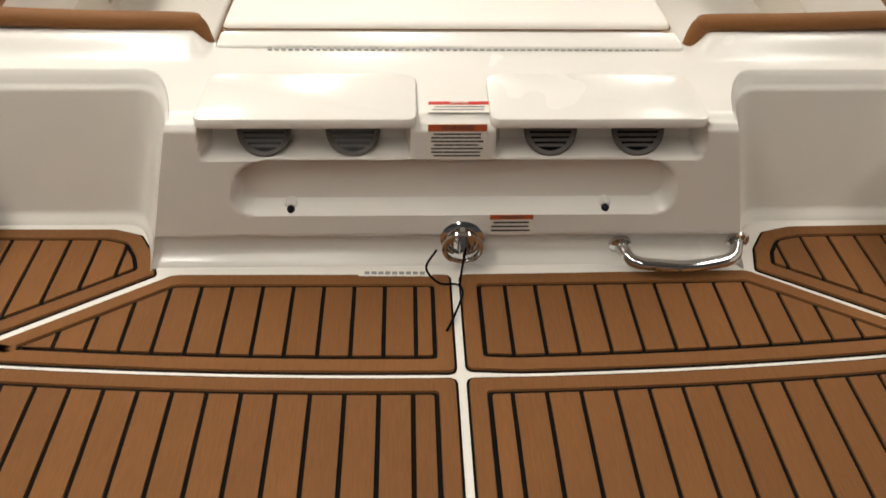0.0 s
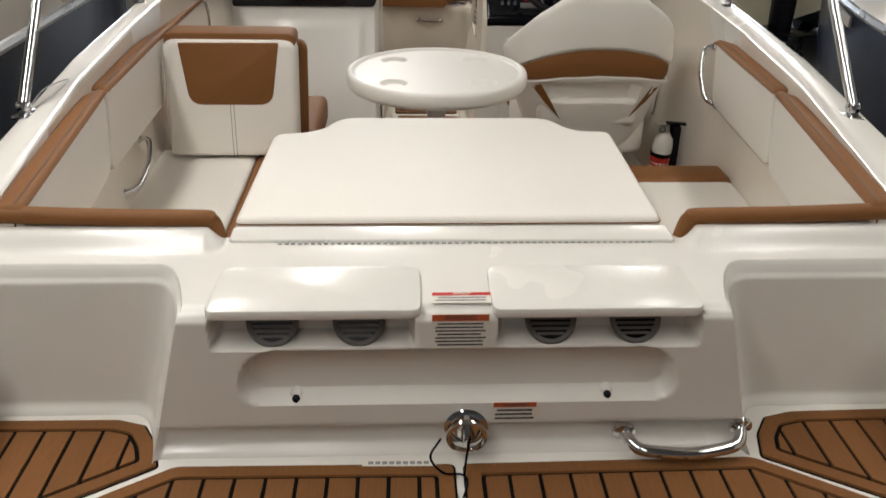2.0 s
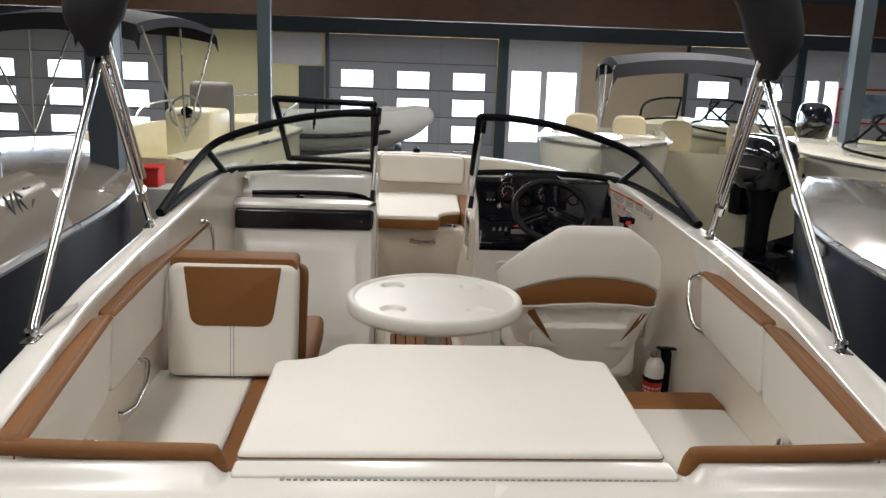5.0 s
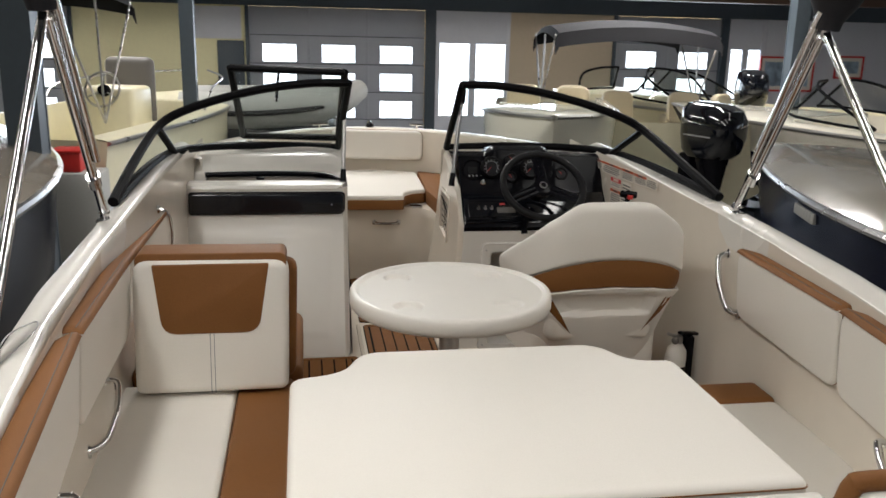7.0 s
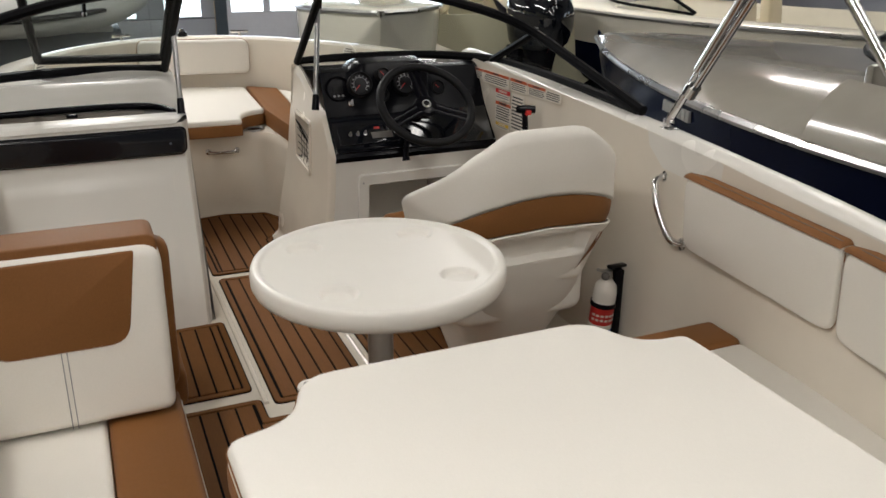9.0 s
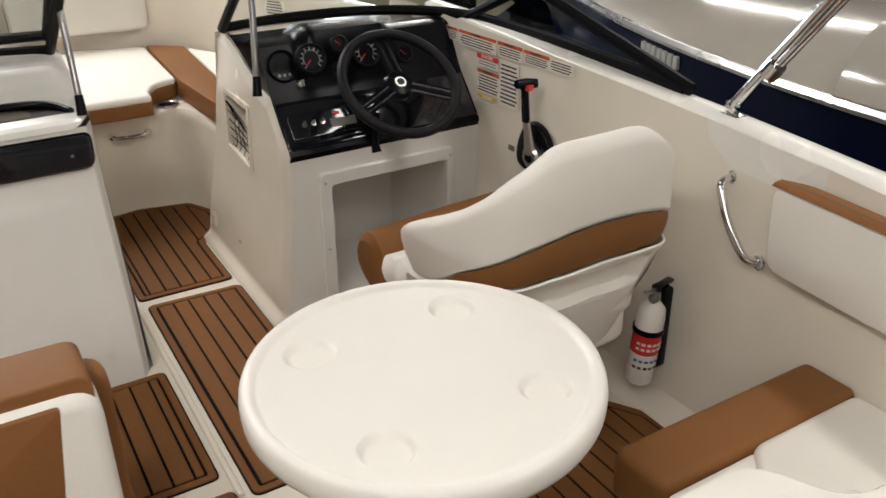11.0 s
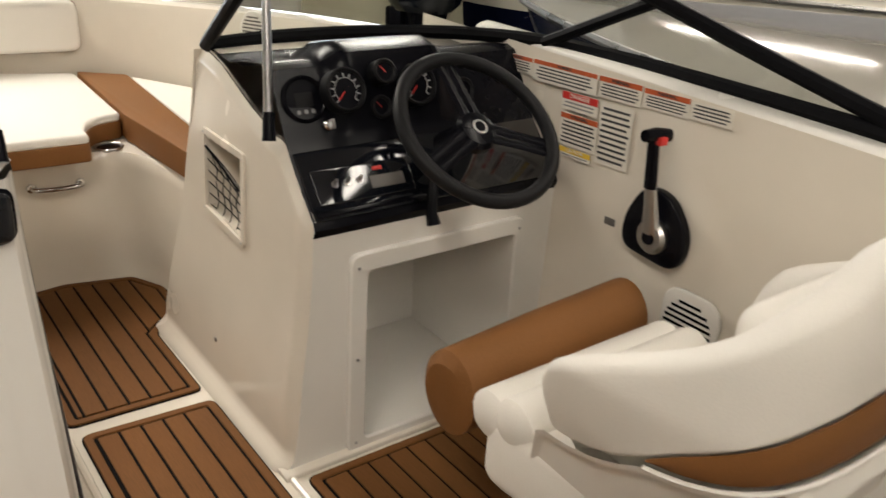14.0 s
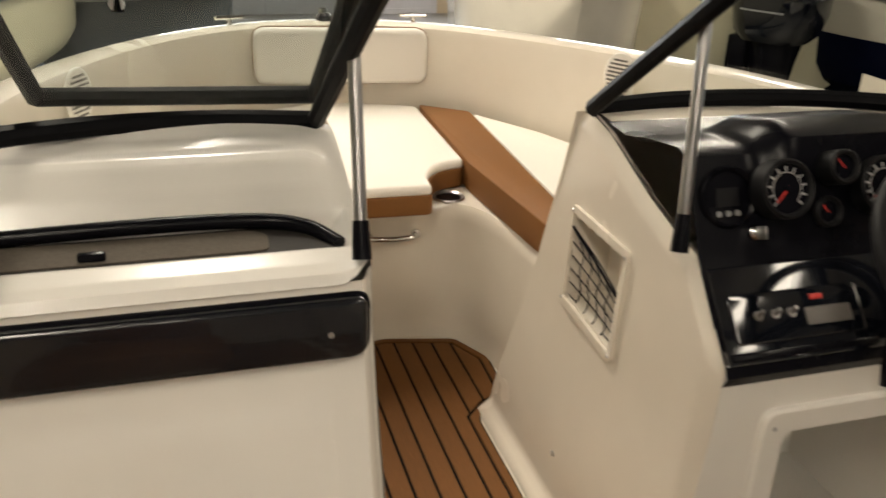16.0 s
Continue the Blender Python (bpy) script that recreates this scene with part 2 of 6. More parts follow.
def offset_poly(poly, d):
    """The polygon moved inwards by d (counter-clockwise)."""
    out, k = [], len(poly)
    for i in range(k):
        a, b, c = (Vector(poly[j % k]) for j in (i - 1, i, i + 1))
        u, w = (b - a).normalized(), (c - b).normalized()
        n1, n2 = Vector((-u.y, u.x)), Vector((-w.y, w.x))
        s = n1 + n2
        out.append(tuple(b + s * (d / max(s.dot(n1), 0.4))))
    return out


def teak_panel(poly, z, pitch, label, start=None, radius=0.02, border=0.030, groove=0.0082, inner_r=0.01):
    """A foam deck panel: dark base, plain border, and planks that run fore and aft."""
    root = thing("deck_panel", label, "deck panel", "teak foam deck panels", "structure")
    outer = rounded(poly, radius)
    part("panel_base", prism(offset_poly(outer, -0.004), z - 0.003, z + 0.0015), CAULK, root)
    inner = rounded(offset_poly(poly, border), inner_r)
    b = bmesh.new()
    k = len(outer)
    lo, li = [b.verts.new((*p, z + 0.001)) for p in outer], [b.verts.new((*p, z + 0.001)) for p in inner]
    to, ti = [b.verts.new((*p, z + 0.006)) for p in offset_poly(outer, 0.0015)], [b.verts.new((*p, z + 0.006)) for p in rounded(offset_poly(poly, border - 0.0015), inner_r)]
    for i in range(k):
        j = (i + 1) % k
        for q in ((lo[i], lo[j], to[j], to[i]), (to[i], to[j], ti[j], ti[i]), (ti[i], ti[j], li[j], li[i])):
            b.faces.new(q)
    part("border", b, TEAK, root, smooth=False)
    core = rounded(offset_poly(poly, border + groove), inner_r * 0.6)
    x0, x1 = min(p[0] for p in core), max(p[0] for p in core)
    x = x0 if start is None else start - pitch * math.ceil((start - x0) / pitch)
    while x < x1 - 0.004:
        a, c = max(x + groove / 2, x0), min(x + pitch - groove / 2, x1)
        if x + pitch - x0 < 0.016 and x + pitch > x0:
            x += pitch
            a, c = x0, min(x + pitch - groove / 2, x1)
        if x1 - c < 0.016:
            c = x1
        x += pitch
        if c - a < 0.004:
            continue
        b = bmesh.new()
        b.faces.new([b.verts.new((*p, z + 0.0015)) for p in core])
        for px, clear_in in ((a, True), (c, False)):
            bmesh.ops.bisect_plane(b, geom=b.verts[:] + b.edges[:] + b.faces[:], plane_co=(px, 0, 0), plane_no=(1, 0, 0), clear_inner=clear_in, clear_outer=not clear_in)
        if not b.faces:
            b.free()
            continue
        ext = bmesh.ops.extrude_face_region(b, geom=b.faces[:])
        top = [v for v in ext["geom"] if isinstance(v, bmesh.types.BMVert)]
        for v in top:
            v.co.z = z + 0.006
        part("plank", b, TEAK, root, smooth=False)
    return root


# ---- showroom shell ----
def wall_box(name, x0, x1, y0, y1, z0, z1, material, label):
    return tagged(part(name, box(x0, x1, y0, y1, z0, z1), material, smooth=False), label, "wall", kind="structure")


BACK = 18.5
tagged(part("floor", box(-12, 16.2, -7, BACK + 0.4, GROUND - 0.1, GROUND), CONCRETE, smooth=False), "grey sealed concrete showroom floor", "floor", kind="structure")
tagged(part("ceiling", box(-12, 16.2, -7, BACK + 0.4, CEIL, CEIL + 0.1), CEILING, smooth=False), "pale showroom ceiling boards", "ceiling", kind="structure")
wall_box("wall_west", -12, -11.8, -7, BACK, GROUND, CEIL, WALLYELLOW, "pale yellow side wall of the showroom")
wall_box("wall_east", 16.0, 16.2, -7, BACK, GROUND, CEIL, WALLWHITE, "white side wall of the showroom")
# Added wall out of view; grey cuts the light it bounces onto consoles.
wall_box("wall_south", -12, 16.2, -7.2, -7, GROUND, CEIL, DOORGREY, "unseen plain grey wall added to close the showroom")
# back wall, piece by piece between its openings
DOORTOP = 1.93
for a, b, m in ((-12, -8.95, WALLYELLOW), (-4.79, -1.55, WALLYELLOW), (3.85, 6.08, WALLTAN), (9.6, 16, WALLWHITE)):
    wall_box("wall_north", a, b, BACK, BACK + 0.25, GROUND, CEIL, m, "painted back wall between the overhead doors")
wall_box("wall_north", -12, 16, BACK - 0.03, BACK + 0.24, DOORTOP, CEIL, COLUMN, "dark blue-grey header over the overhead doors")
wall_box("wall_north", 2.12, 2.28, BACK, BACK + 0.25, GROUND, DOORTOP, COLUMN, "dark blue-grey door jamb")
wall_box("wall_north", 8.60, 8.72, BACK, BACK + 0.25, GROUND, DOORTOP, COLUMN, "dark blue-grey door jamb")


def overhead_door(x0, x1, cols, label):
    root = thing("overhead_door", label, "garage door", "sectional overhead doors", "structure")
    h = (DOORTOP - GROUND) / 5
    part("track", box(x0, x0 + 0.07, BACK - 0.06, BACK + 0.02, GROUND, DOORTOP, 0.008), COLUMN, root)
    part("track", box(x1 - 0.07, x1, BACK - 0.06, BACK + 0.02, GROUND, DOORTOP, 0.008), COLUMN, root)
    w = (x1 - x0 - 0.14) / cols
    for r in range(5):
        z0 = GROUND + r * h
        sec = part("section", box(x0 + 0.07, x1 - 0.07, BACK + 0.03, BACK + 0.09, z0 + 0.008, z0 + h - 0.008, 0.006), DOORGREY, root)
        part("seam", box(x0 + 0.07, x1 - 0.07, BACK + 0.05, BACK + 0.08, z0 - 0.008, z0 + 0.008), SEAM, root)
        for c in range(cols):
            cx = x0 + 0.07 + w * (c + 0.5)
            part("stile", box(cx - w / 2 - 0.03, cx - w / 2 + 0.03, BACK + 0.015, BACK + 0.034, z0 + 0.02, z0 + h - 0.02, 0.004), DOORGREY, root)
            if r in (1, 2, 3):
                part("window_pane", box(cx - 0.33, cx + 0.33, BACK + 0.018, BACK + 0.028, z0 + 0.04, z0 + 0.38, 0.004), DAYLIGHT, root, "bright daylit door window")
                part("window_frame", frame_ring(cx - 0.36, cx + 0.36, z0 + 0.01, z0 + 0.41, BACK + 0.008, BACK + 0.032, 0.03), DOORGREY, root)
    return root


def frame_ring(x0, x1, z0, z1, y0, y1, w):
    b = box(x0, x1, y0, y1, z0, z0 + w)
    box(x0, x1, y0, y1, z1 - w, z1, bm=b)
    box(x0, x0 + w, y0, y1, z0 + w, z1 - w, bm=b)
    box(x1 - w, x1, y0, y1, z0 + w, z1 - w, bm=b)
    return b


overhead_door(-8.95, -4.79, 3, "grey sectional overhead door with three rows of daylit windows")
overhead_door(-1.55, 2.12, 3, "grey sectional overhead door in the middle of the back wall")
overhead_door(6.08, 8.60, 2, "grey sectional overhead door beside the white side wall")
for x0, x1 in ((2.28, 3.85), (8.72, 9.6)):
    win = thing("window_1", "tall white-framed shop window full of daylight", "window", kind="structure")
    part("window_frame", frame_ring(x0, x1, GROUND, DOORTOP, BACK + 0.02, BACK + 0.12, 0.09), WALLWHITE, win)
    part("panel", box(x0 + 0.09, x1 - 0.09, BACK + 0.05, BACK + 0.1, 1.28, DOORTOP - 0.09), WALLWHITE, win)
    part("panel", box(x0 + 0.09, x1 - 0.09, BACK + 0.05, BACK + 0.1, GROUND + 0.09, -0.2), WALLWHITE, win)
    part("mullion", box((x0 + x1) / 2 - 0.07, (x0 + x1) / 2 + 0.07, BACK + 0.03, BACK + 0.1, -0.2, 1.28, 0.01), WALLWHITE, win)
    part("window_pane", box(x0 + 0.09, x1 - 0.09, BACK + 0.09, BACK + 0.10, -0.2, 1.28), DAYLIGHT, win, "bright daylit pane")
door = thing("door_1", "dark narrow side door beside the overhead door", "door", kind="structure")
part("door_leaf", box(-2.10, -1.58, BACK - 0.05, BACK - 0.004, GROUND, 1.25, 0.01), COLUMN, door)
part("sign_panel", box(-2.62, -1.62, BACK - 0.04, BACK - 0.004, 1.28, 1.9, 0.01), WALLWHITE, door)


def column(x, y, w, label, z1=None):
    root = thing("column", label, "column", "steel columns", "structure")
    b = box(x - w / 2, x + w / 2, y - w / 2, y - w / 2 + 0.02, GROUND, CEIL)
    box(x - w / 2, x + w / 2, y + w / 2 - 0.02, y + w / 2, GROUND, CEIL, bm=b)
    box(x - w / 2 + 0.004, x + w / 2 - 0.004, y - w / 2 + 0.02, y + w / 2 - 0.02, GROUND, CEIL, bm=b)
    part("shaft", b, COLUMN, root, smooth=False)
    part("base_plate", box(x - w, x + w, y - w, y + w, GROUND, GROUND + 0.02, 0.004), COLUMN, root)
    return root


column(-2.08, 6.25, 0.19, "dark blue-grey steel column beside the taupe boat")
column(-1.75, 11.3, 0.16, "dark blue-grey steel column in front of the yellow wall")
column(5.35, 10.3, 0.17, "blue-grey steel column among the boats")
for y in (4.6, 10.8):
    tagged(part("roof_beam", box(-11.8, 11, y - 0.12, y + 0.12, CEIL - 0.5 if y > 8 else CEIL - 0.3, CEIL - 0.004, 0.01), WOOD), "dark timber roof beam under the ceiling", "beam", "roof beams", "structure")
tagged(part("roof_beam", box(-11.8, 11, 16.6, 16.85, 2.18, 2.75, 0.01), WOOD), "deep dark timber beam before the doors", "beam", "roof beams", "structure")
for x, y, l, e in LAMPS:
    lamp = thing("ceiling_light", "long warm fluorescent fitting on the ceiling, out of view", "ceiling light", "ceiling lights")
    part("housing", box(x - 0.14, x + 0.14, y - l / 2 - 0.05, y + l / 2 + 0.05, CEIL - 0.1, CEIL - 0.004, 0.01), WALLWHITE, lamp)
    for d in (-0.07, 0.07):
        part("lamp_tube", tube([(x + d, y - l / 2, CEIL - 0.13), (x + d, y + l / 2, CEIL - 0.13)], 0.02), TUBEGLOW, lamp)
for x, z, w, h in ((10.15, 0.78, 1.3, 0.76), (11.65, 0.95, 0.7, 0.5), (13.35, 0.78, 1.35, 0.76)):
    pic = thing("framed_picture", "framed seascape print in a thin red frame", "picture", "framed pictures")
    part("mount", box(x - w / 2 + 0.04, x + w / 2 - 0.04, BACK - 0.02, BACK - 0.008, z - h / 2 + 0.04, z + h / 2 - 0.04), PAPER, pic)
    part("print", box(x - w / 2 + 0.12, x + w / 2 - 0.12, BACK - 0.024, BACK - 0.018, z - h / 2 + 0.12, z + h / 2 - 0.12), SEAPRINT, pic, "grey-blue seascape print")
    part("picture_frame", frame_ring(x - w / 2, x + w / 2, z - h / 2, z + h / 2, BACK - 0.035, BACK - 0.005, 0.04), RED, pic, "thin red frame")


# ---- the boat: hull, liner and deck ----
def half(rows, y):
    return lerp_table(rows, y)


INNER = [(1.7, 0.835), (1.87, 0.865), (2.7, 0.965), (3.3, 0.985), (4.6, 0.975), (5.0, 0.955)]
EDGE = [(1.2, 0.93), (1.7, 1.0), (2.2, 1.055), (2.9, 1.115), (3.6, 1.125), (4.8, 1.10), (5.4, 1.03), (6.0, 0.90), (6.5, 0.70), (6.8, 0.50), (7.0, 0.28), (7.08, 0.0)]
CX = [(1.7, 0.0), (2.6, 0.02), (3.4, 0.035), (7.2, 0.035)]


def cx(y):
    return lerp_table(CX, y)


def gz(y):
    return 0.848 + 0.046 * (min(y, 5.4) - 2.4)


def hull_top(y):
    """The hull's upper edge falls from the gunwale to the lower rim of the bow."""
    t = sm(4.9, 5.45, y)
    return (gz(y) - 0.012) * (1 - t) + (0.862 - 0.075 * sm(5.0, 6.95, y)) * t


boat = thing("boat_hull", "fibreglass runabout hull with white gunwales and cream liner", "boat hull", kind="structure")
ys = grid(1.70, 5.0, 40)
for side in (-1, 1):
    # outer topside, gunwale cap and inner liner wall of the cockpit
    def hull(u, v, s=side):
        return (cx(u) + s * (half(EDGE, u) - 0.05 * v * v), u, hull_top(u) - v * 1.2)
    part("topside", sheet(hull, grid(1.25, 6.95, 48), grid(0, 1, 8)), GEL, boat)

    def cap(u, v, s=side):
        a, b = half(INNER, u) + 0.058, half(EDGE, u) + (0.018 if s > 0 else 0.0)
        lift = 0.012 * math.sin(math.pi * max(v, 0)) - 0.014 * (v > 0.95) - 0.004 * (v == 0) - 0.10 * (v < 0)
        v = max(v, 0)
        return (cx(u) + s * (a + (b - a) * v), u, gz(u) + lift)
    part("gunwale", sheet(cap, grid(1.90, 5.0, 44), [-1, 0, 0.05, 0.2, 0.5, 0.8, 0.93, 1.0]), GEL, boat, "glossy white gunwale")

    def liner(u, v, s=side):
        w = half([(1.7, 0.93), (2.6, 1.0), (3.3, 1.045), (4.0, 1.035), (4.8, 1.0), (5.2, 0.97)], u)
        return (cx(u) + s * (w - 0.035 * (1 - v) ** 2 - 0.07 * (1 - sm(0, 0.07, v))), u, -0.003 + v * (gz(u) + 0.001))
    part("liner_wall", sheet(liner, grid(1.9, 5.2, 44), [0, 0.02, 0.045, 0.07, 0.2, 0.4, 0.6, 0.8, 0.95, 1.0]), LINER, boat, "cream inner side wall")

    # return of the bolster across the stern, with its end turned down
    pts = smooth_line([(side * 0.92, 1.925, 0.806), (side * 0.70, 1.925, 0.798), (side * 0.52, 1.925, 0.795), (side * 0.498, 1.927, 0.788), (side * 0.489, 1.930, 0.76), (side * 0.482, 1.940, 0.70)], 6)
    part("bolster_cap", tube(pts, 0.0185, 12), BROWN, boat, "caramel brown vinyl bolster")
    part("bolster_wall", box(*sorted((side * 0.93, side * 0.505)), 1.928, 1.955, 0.42, 0.795, 0.010), VINYL, boat)
tagged(part("sole", box(-1.06, 1.10, 1.95, 6.3, -0.06, -0.002), LINER, boat, smooth=False))


# swim platform, transom face and stern deck
def flank(z):
    """Half the width of the centre block: wider at its foot."""
    return 0.592 - 0.088 * min(max((z - 0.40) / 0.345, 0), 1)


def front_y(x, z):
    """How far forward the transom face stands: centre block and two side pockets with round inner corners."""
    d = min(max((abs(x + 0.004) - flank(z)) / 0.095, 0), 1)
    pocket = 1 - (1 - d) ** 3.2
    foot = 0.022 * (1 - sm(0.40, 0.425, z))
    return 1.657 + 0.153 * pocket - foot * (1 - 0.4 * pocket)


def dent(x, z, x0, x1, z0, z1, soft):
    return sm(x0, x0 + soft, x) * sm(x1, x1 - soft, x) * sm(z0, z0 + soft, z) * sm(z1, z1 - soft, z)


def deck_z(x, y):
    c = abs(x - 0.005)
    outer = sm(0.47, 0.51, c) * sm(1.86, 1.90, y)
    return 0.733 + 0.016 * sm(1.68, 1.9, y) + 0.034 * outer


def transom(u, v):
    """u: across, -1 to 1 over the centre block and on to +-2 at the boat's sides; v: up the face, then over the deck."""
    def across(z):
        w = flank(z)
        return -0.004 + (u * w if abs(u) <= 1 else math.copysign(w + (abs(u) - 1) * (1.03 - w), u))
    if v <= 1:
        zt = deck_z(0, 1.66) - 0.012
        z = 0.398 + v * (zt - 0.398)
        x = across(z)
        y = front_y(x, z)
        qx, qz = max(abs(x - 0.002) - 0.362 - 0.25 * (0.59 - z), 0), max(abs(z - 0.588) - 0.008, 0)
        y += 0.036 * sm(0.056, 0.036, math.hypot(qx, qz))
        y += 0.055 * dent(x, z, -0.462, -0.082, 0.648, 0.79, 0.016) + 0.055 * dent(x, z, 0.068, 0.455, 0.648, 0.79, 0.016)
        y += 0.020 * (1 - sm(0.466, 0.476, z)) * sm(1.0, 0.985, abs(u))
        return (x, y + 0.008 * sm(0.96, 1.0, v), z)
    x = across(0.745)
    y0 = front_y(x, 0.745) + 0.010
    y = y0 + (v - 1) * (1.93 - y0)
    under = dent(x, y, -0.455, -0.080, 1.665, 1.795, 0.01) + dent(x, y, 0.065, 0.443, 1.665, 1.795, 0.01)
    return (x, y, deck_z(x, y) - 0.010 * (1 - sm(0, 0.07, v - 1)) - 0.014 * under)


stern = thing("transom", "white moulded fibreglass stern transom with recessed step", "boat transom", kind="structure")
side_us = [1.0, 1.004, 1.01, 1.02, 1.03, 1.045, 1.06, 1.08, 1.10, 1.13, 1.16, 1.2, 1.25, 1.3, 1.45, 1.6, 1.8, 2.0]
us = [-u for u in side_us[::-1]] + grid(-0.99, 0.99, 180) + side_us
vs = grid(0, 0.12, 6)[:-1] + grid(0.12, 0.62, 26)[:-1] + grid(0.62, 1.0, 30) + [1.01, 1.02, 1.035, 1.05, 1.07] + grid(1.1, 2.0, 16)
part("transom_moulding", sheet(transom, us, vs), GEL, stern)
platform_poly = [(-0.93, 0.2), (0.95, 0.2), (1.02, 1.3), (1.03, 1.83), (-1.01, 1.83), (-1.0, 1.3)]
part("platform", prism(rounded(platform_poly, 0.1), 0.30, 0.399, 0.03), GEL, stern, "white moulded swim platform")


def visor(x0, x1):
    poly = rounded([(x0, 1.648), (x1, 1.648), (x1 - (0.008 if x1 > 0.2 else 0.0), 1.80), (x0 + (0.008 if x0 < -0.2 else 0.0), 1.80)], [0.02, 0.02, 0.03, 0.03], 4)
    b = prism(poly, 0, 0.020, 0.003, 2)
    for v in b.verts:
        v.co.z += 0.720 + 0.010 * (v.co.y - 1.648) / 0.152
    return b


for x0, x1 in ((-0.463, -0.073), (0.058, 0.450)):
    lid = thing("vent_cover", "white hinged vent cover over a stern recess", "vent cover", "stern vent covers")
    part("lid", visor(x0, x1), GEL, lid)
    part("seal", tube([(x0 + 0.03, 1.801, 0.7395), (x1 - 0.03, 1.801, 0.7395)], 0.0016, 6), GREYPRINT, lid, "thin grey seal")
    for hx in (x0 + 0.06, x1 - 0.06):
        part("hinge", tube([(hx - 0.02, 1.78, 0.712), (hx + 0.02, 1.78, 0.712)], 0.004, 6), STEEL, lid)
    for vx in ((x0 + 0.115, x1 - 0.115)):
        vent = thing("air_vent", "round dark slatted engine air vent in a chrome ring", "air vent", "stern air vents")
        m = pose(vx, 1.696, 0.690, 56, 0, 0) @ Matrix.Scale(0.76, 4)
        part("ring", moved(lathe([(0.062, 0), (0.065, 0.004), (0.060, 0.010), (0.051, 0.006), (0.051, 0.0)], 32, cap=False), m), GREYVINYL, vent)
        part("backing", moved(lathe([(0.061, -0.001), (0.061, 0.001)], 24), m), BLACK, vent)
        for k in range(-3, 4):
            h = k * 0.0125
            w = math.sqrt(0.050**2 - h * h)
            part("slat", moved(box(-w, w, h - 0.0035, h + 0.0035, 0.002, 0.007), m), GREYVINYL, vent)

for x in (-0.312, 0.292):
    knob = thing("snap_stud", "small black and white snap stud on the transom", "snap stud", "snap studs")
    m = pose(x, 1.684, 0.532, 90, 0, 0)
    part("collar", moved(lathe([(0.013, -0.02), (0.013, 0.006), (0.009, 0.012)], 16), m), GEL, knob)
    part("tip", moved(lathe([(0.007, 0.010), (0.008, 0.018), (0.004, 0.024)], 12), m), BLACK, knob)

ring = thing("tow_ring", "chrome tow ring on a round base with a black cord", "tow ring")
m = pose(0.016, 1.655, 0.466, 84, 0, 0)
part("base", moved(lathe([(0.043, -0.02), (0.043, 0.003), (0.036, 0.008), (0.02, 0.01)], 28), m), CHROME, ring)
part("shackle", moved(tube([(0.036 * math.cos(a), 0.036 * math.sin(a), 0.022) for a in grid(0, 2 * math.pi, 24)], 0.0055, 8), m @ pose(0, 0, 0.004, 10, 0, 0)), CHROME, ring)
part("eye", moved(tube([(0, -0.03, 0.0), (0, -0.022, 0.02), (0, 0.0, 0.03), (0, 0.022, 0.02), (0, 0.03, 0.0)], 0.007, 8), m), CHROME, ring)
part("cord", tube(smooth_line([(-0.035, 1.612, 0.475), (-0.055, 1.60, 0.44), (-0.03, 1.59, 0.41), (0.005, 1.585, 0.41), (0.014, 1.56, 0.409), (-0.004, 1.50, 0.409), (-0.02, 1.46, 0.409)], 6), 0.0024, 6), BLACK, ring, "thin black cord")
part("cord", tube(smooth_line([(0.02, 1.60, 0.49), (0.012, 1.585, 0.44), (0.01, 1.58, 0.412)], 6), 0.0024, 6), BLACK, ring, "thin black cord")
tag = thing("paper_tag", "narrow white paper tag lying on the deck edge", "tag")
part("tag_strip", moved(box(-0.072, 0.072, -0.008, 0.008, 0, 0.0008), pose(-0.115, 1.622, 0.409, 12, 0, -1)), PAPER, tag)
for k in range(9):
    part("print_mark", moved(box(-0.06 + k * 0.0135, -0.05 + k * 0.0135, -0.004, 0.003, 0.001, 0.0012), pose(-0.115, 1.622, 0.409, 12, 0, -1)), GREYPRINT, tag)


def grab_rail(a, b, out, r, label, name="grab_handle", base=True):
    root = thing(name, label, "grab handle", "chrome grab handles")
    a, b, out = Vector(a), Vector(b), Vector(out)
    d = b - a
    pts = smooth_line([a, a + out * 0.75 + d * 0.08, a + out + d * 0.3, a + out * 1.08 + d * 0.5, a + out + d * 0.7, a + out * 0.75 + d * 0.92, b], 5)
    part("bar", tube(pts, r, 12), CHROME, root)
    n = out.normalized().to_track_quat("Z", "Y").to_matrix().to_4x4()
    for p in (a, b):
        part("flange", moved(lathe([(r * 1.9, -0.003), (r * 1.8, 0.004), (r * 1.1, 0.007)], 16), Matrix.Translation(p) @ n), CHROME, root)
    return root


grab_rail((0.335, 1.668, 0.440), (0.572, 1.668, 0.448), (0, -0.055, -0.012), 0.0125, "curved chrome grab handle low on the transom")


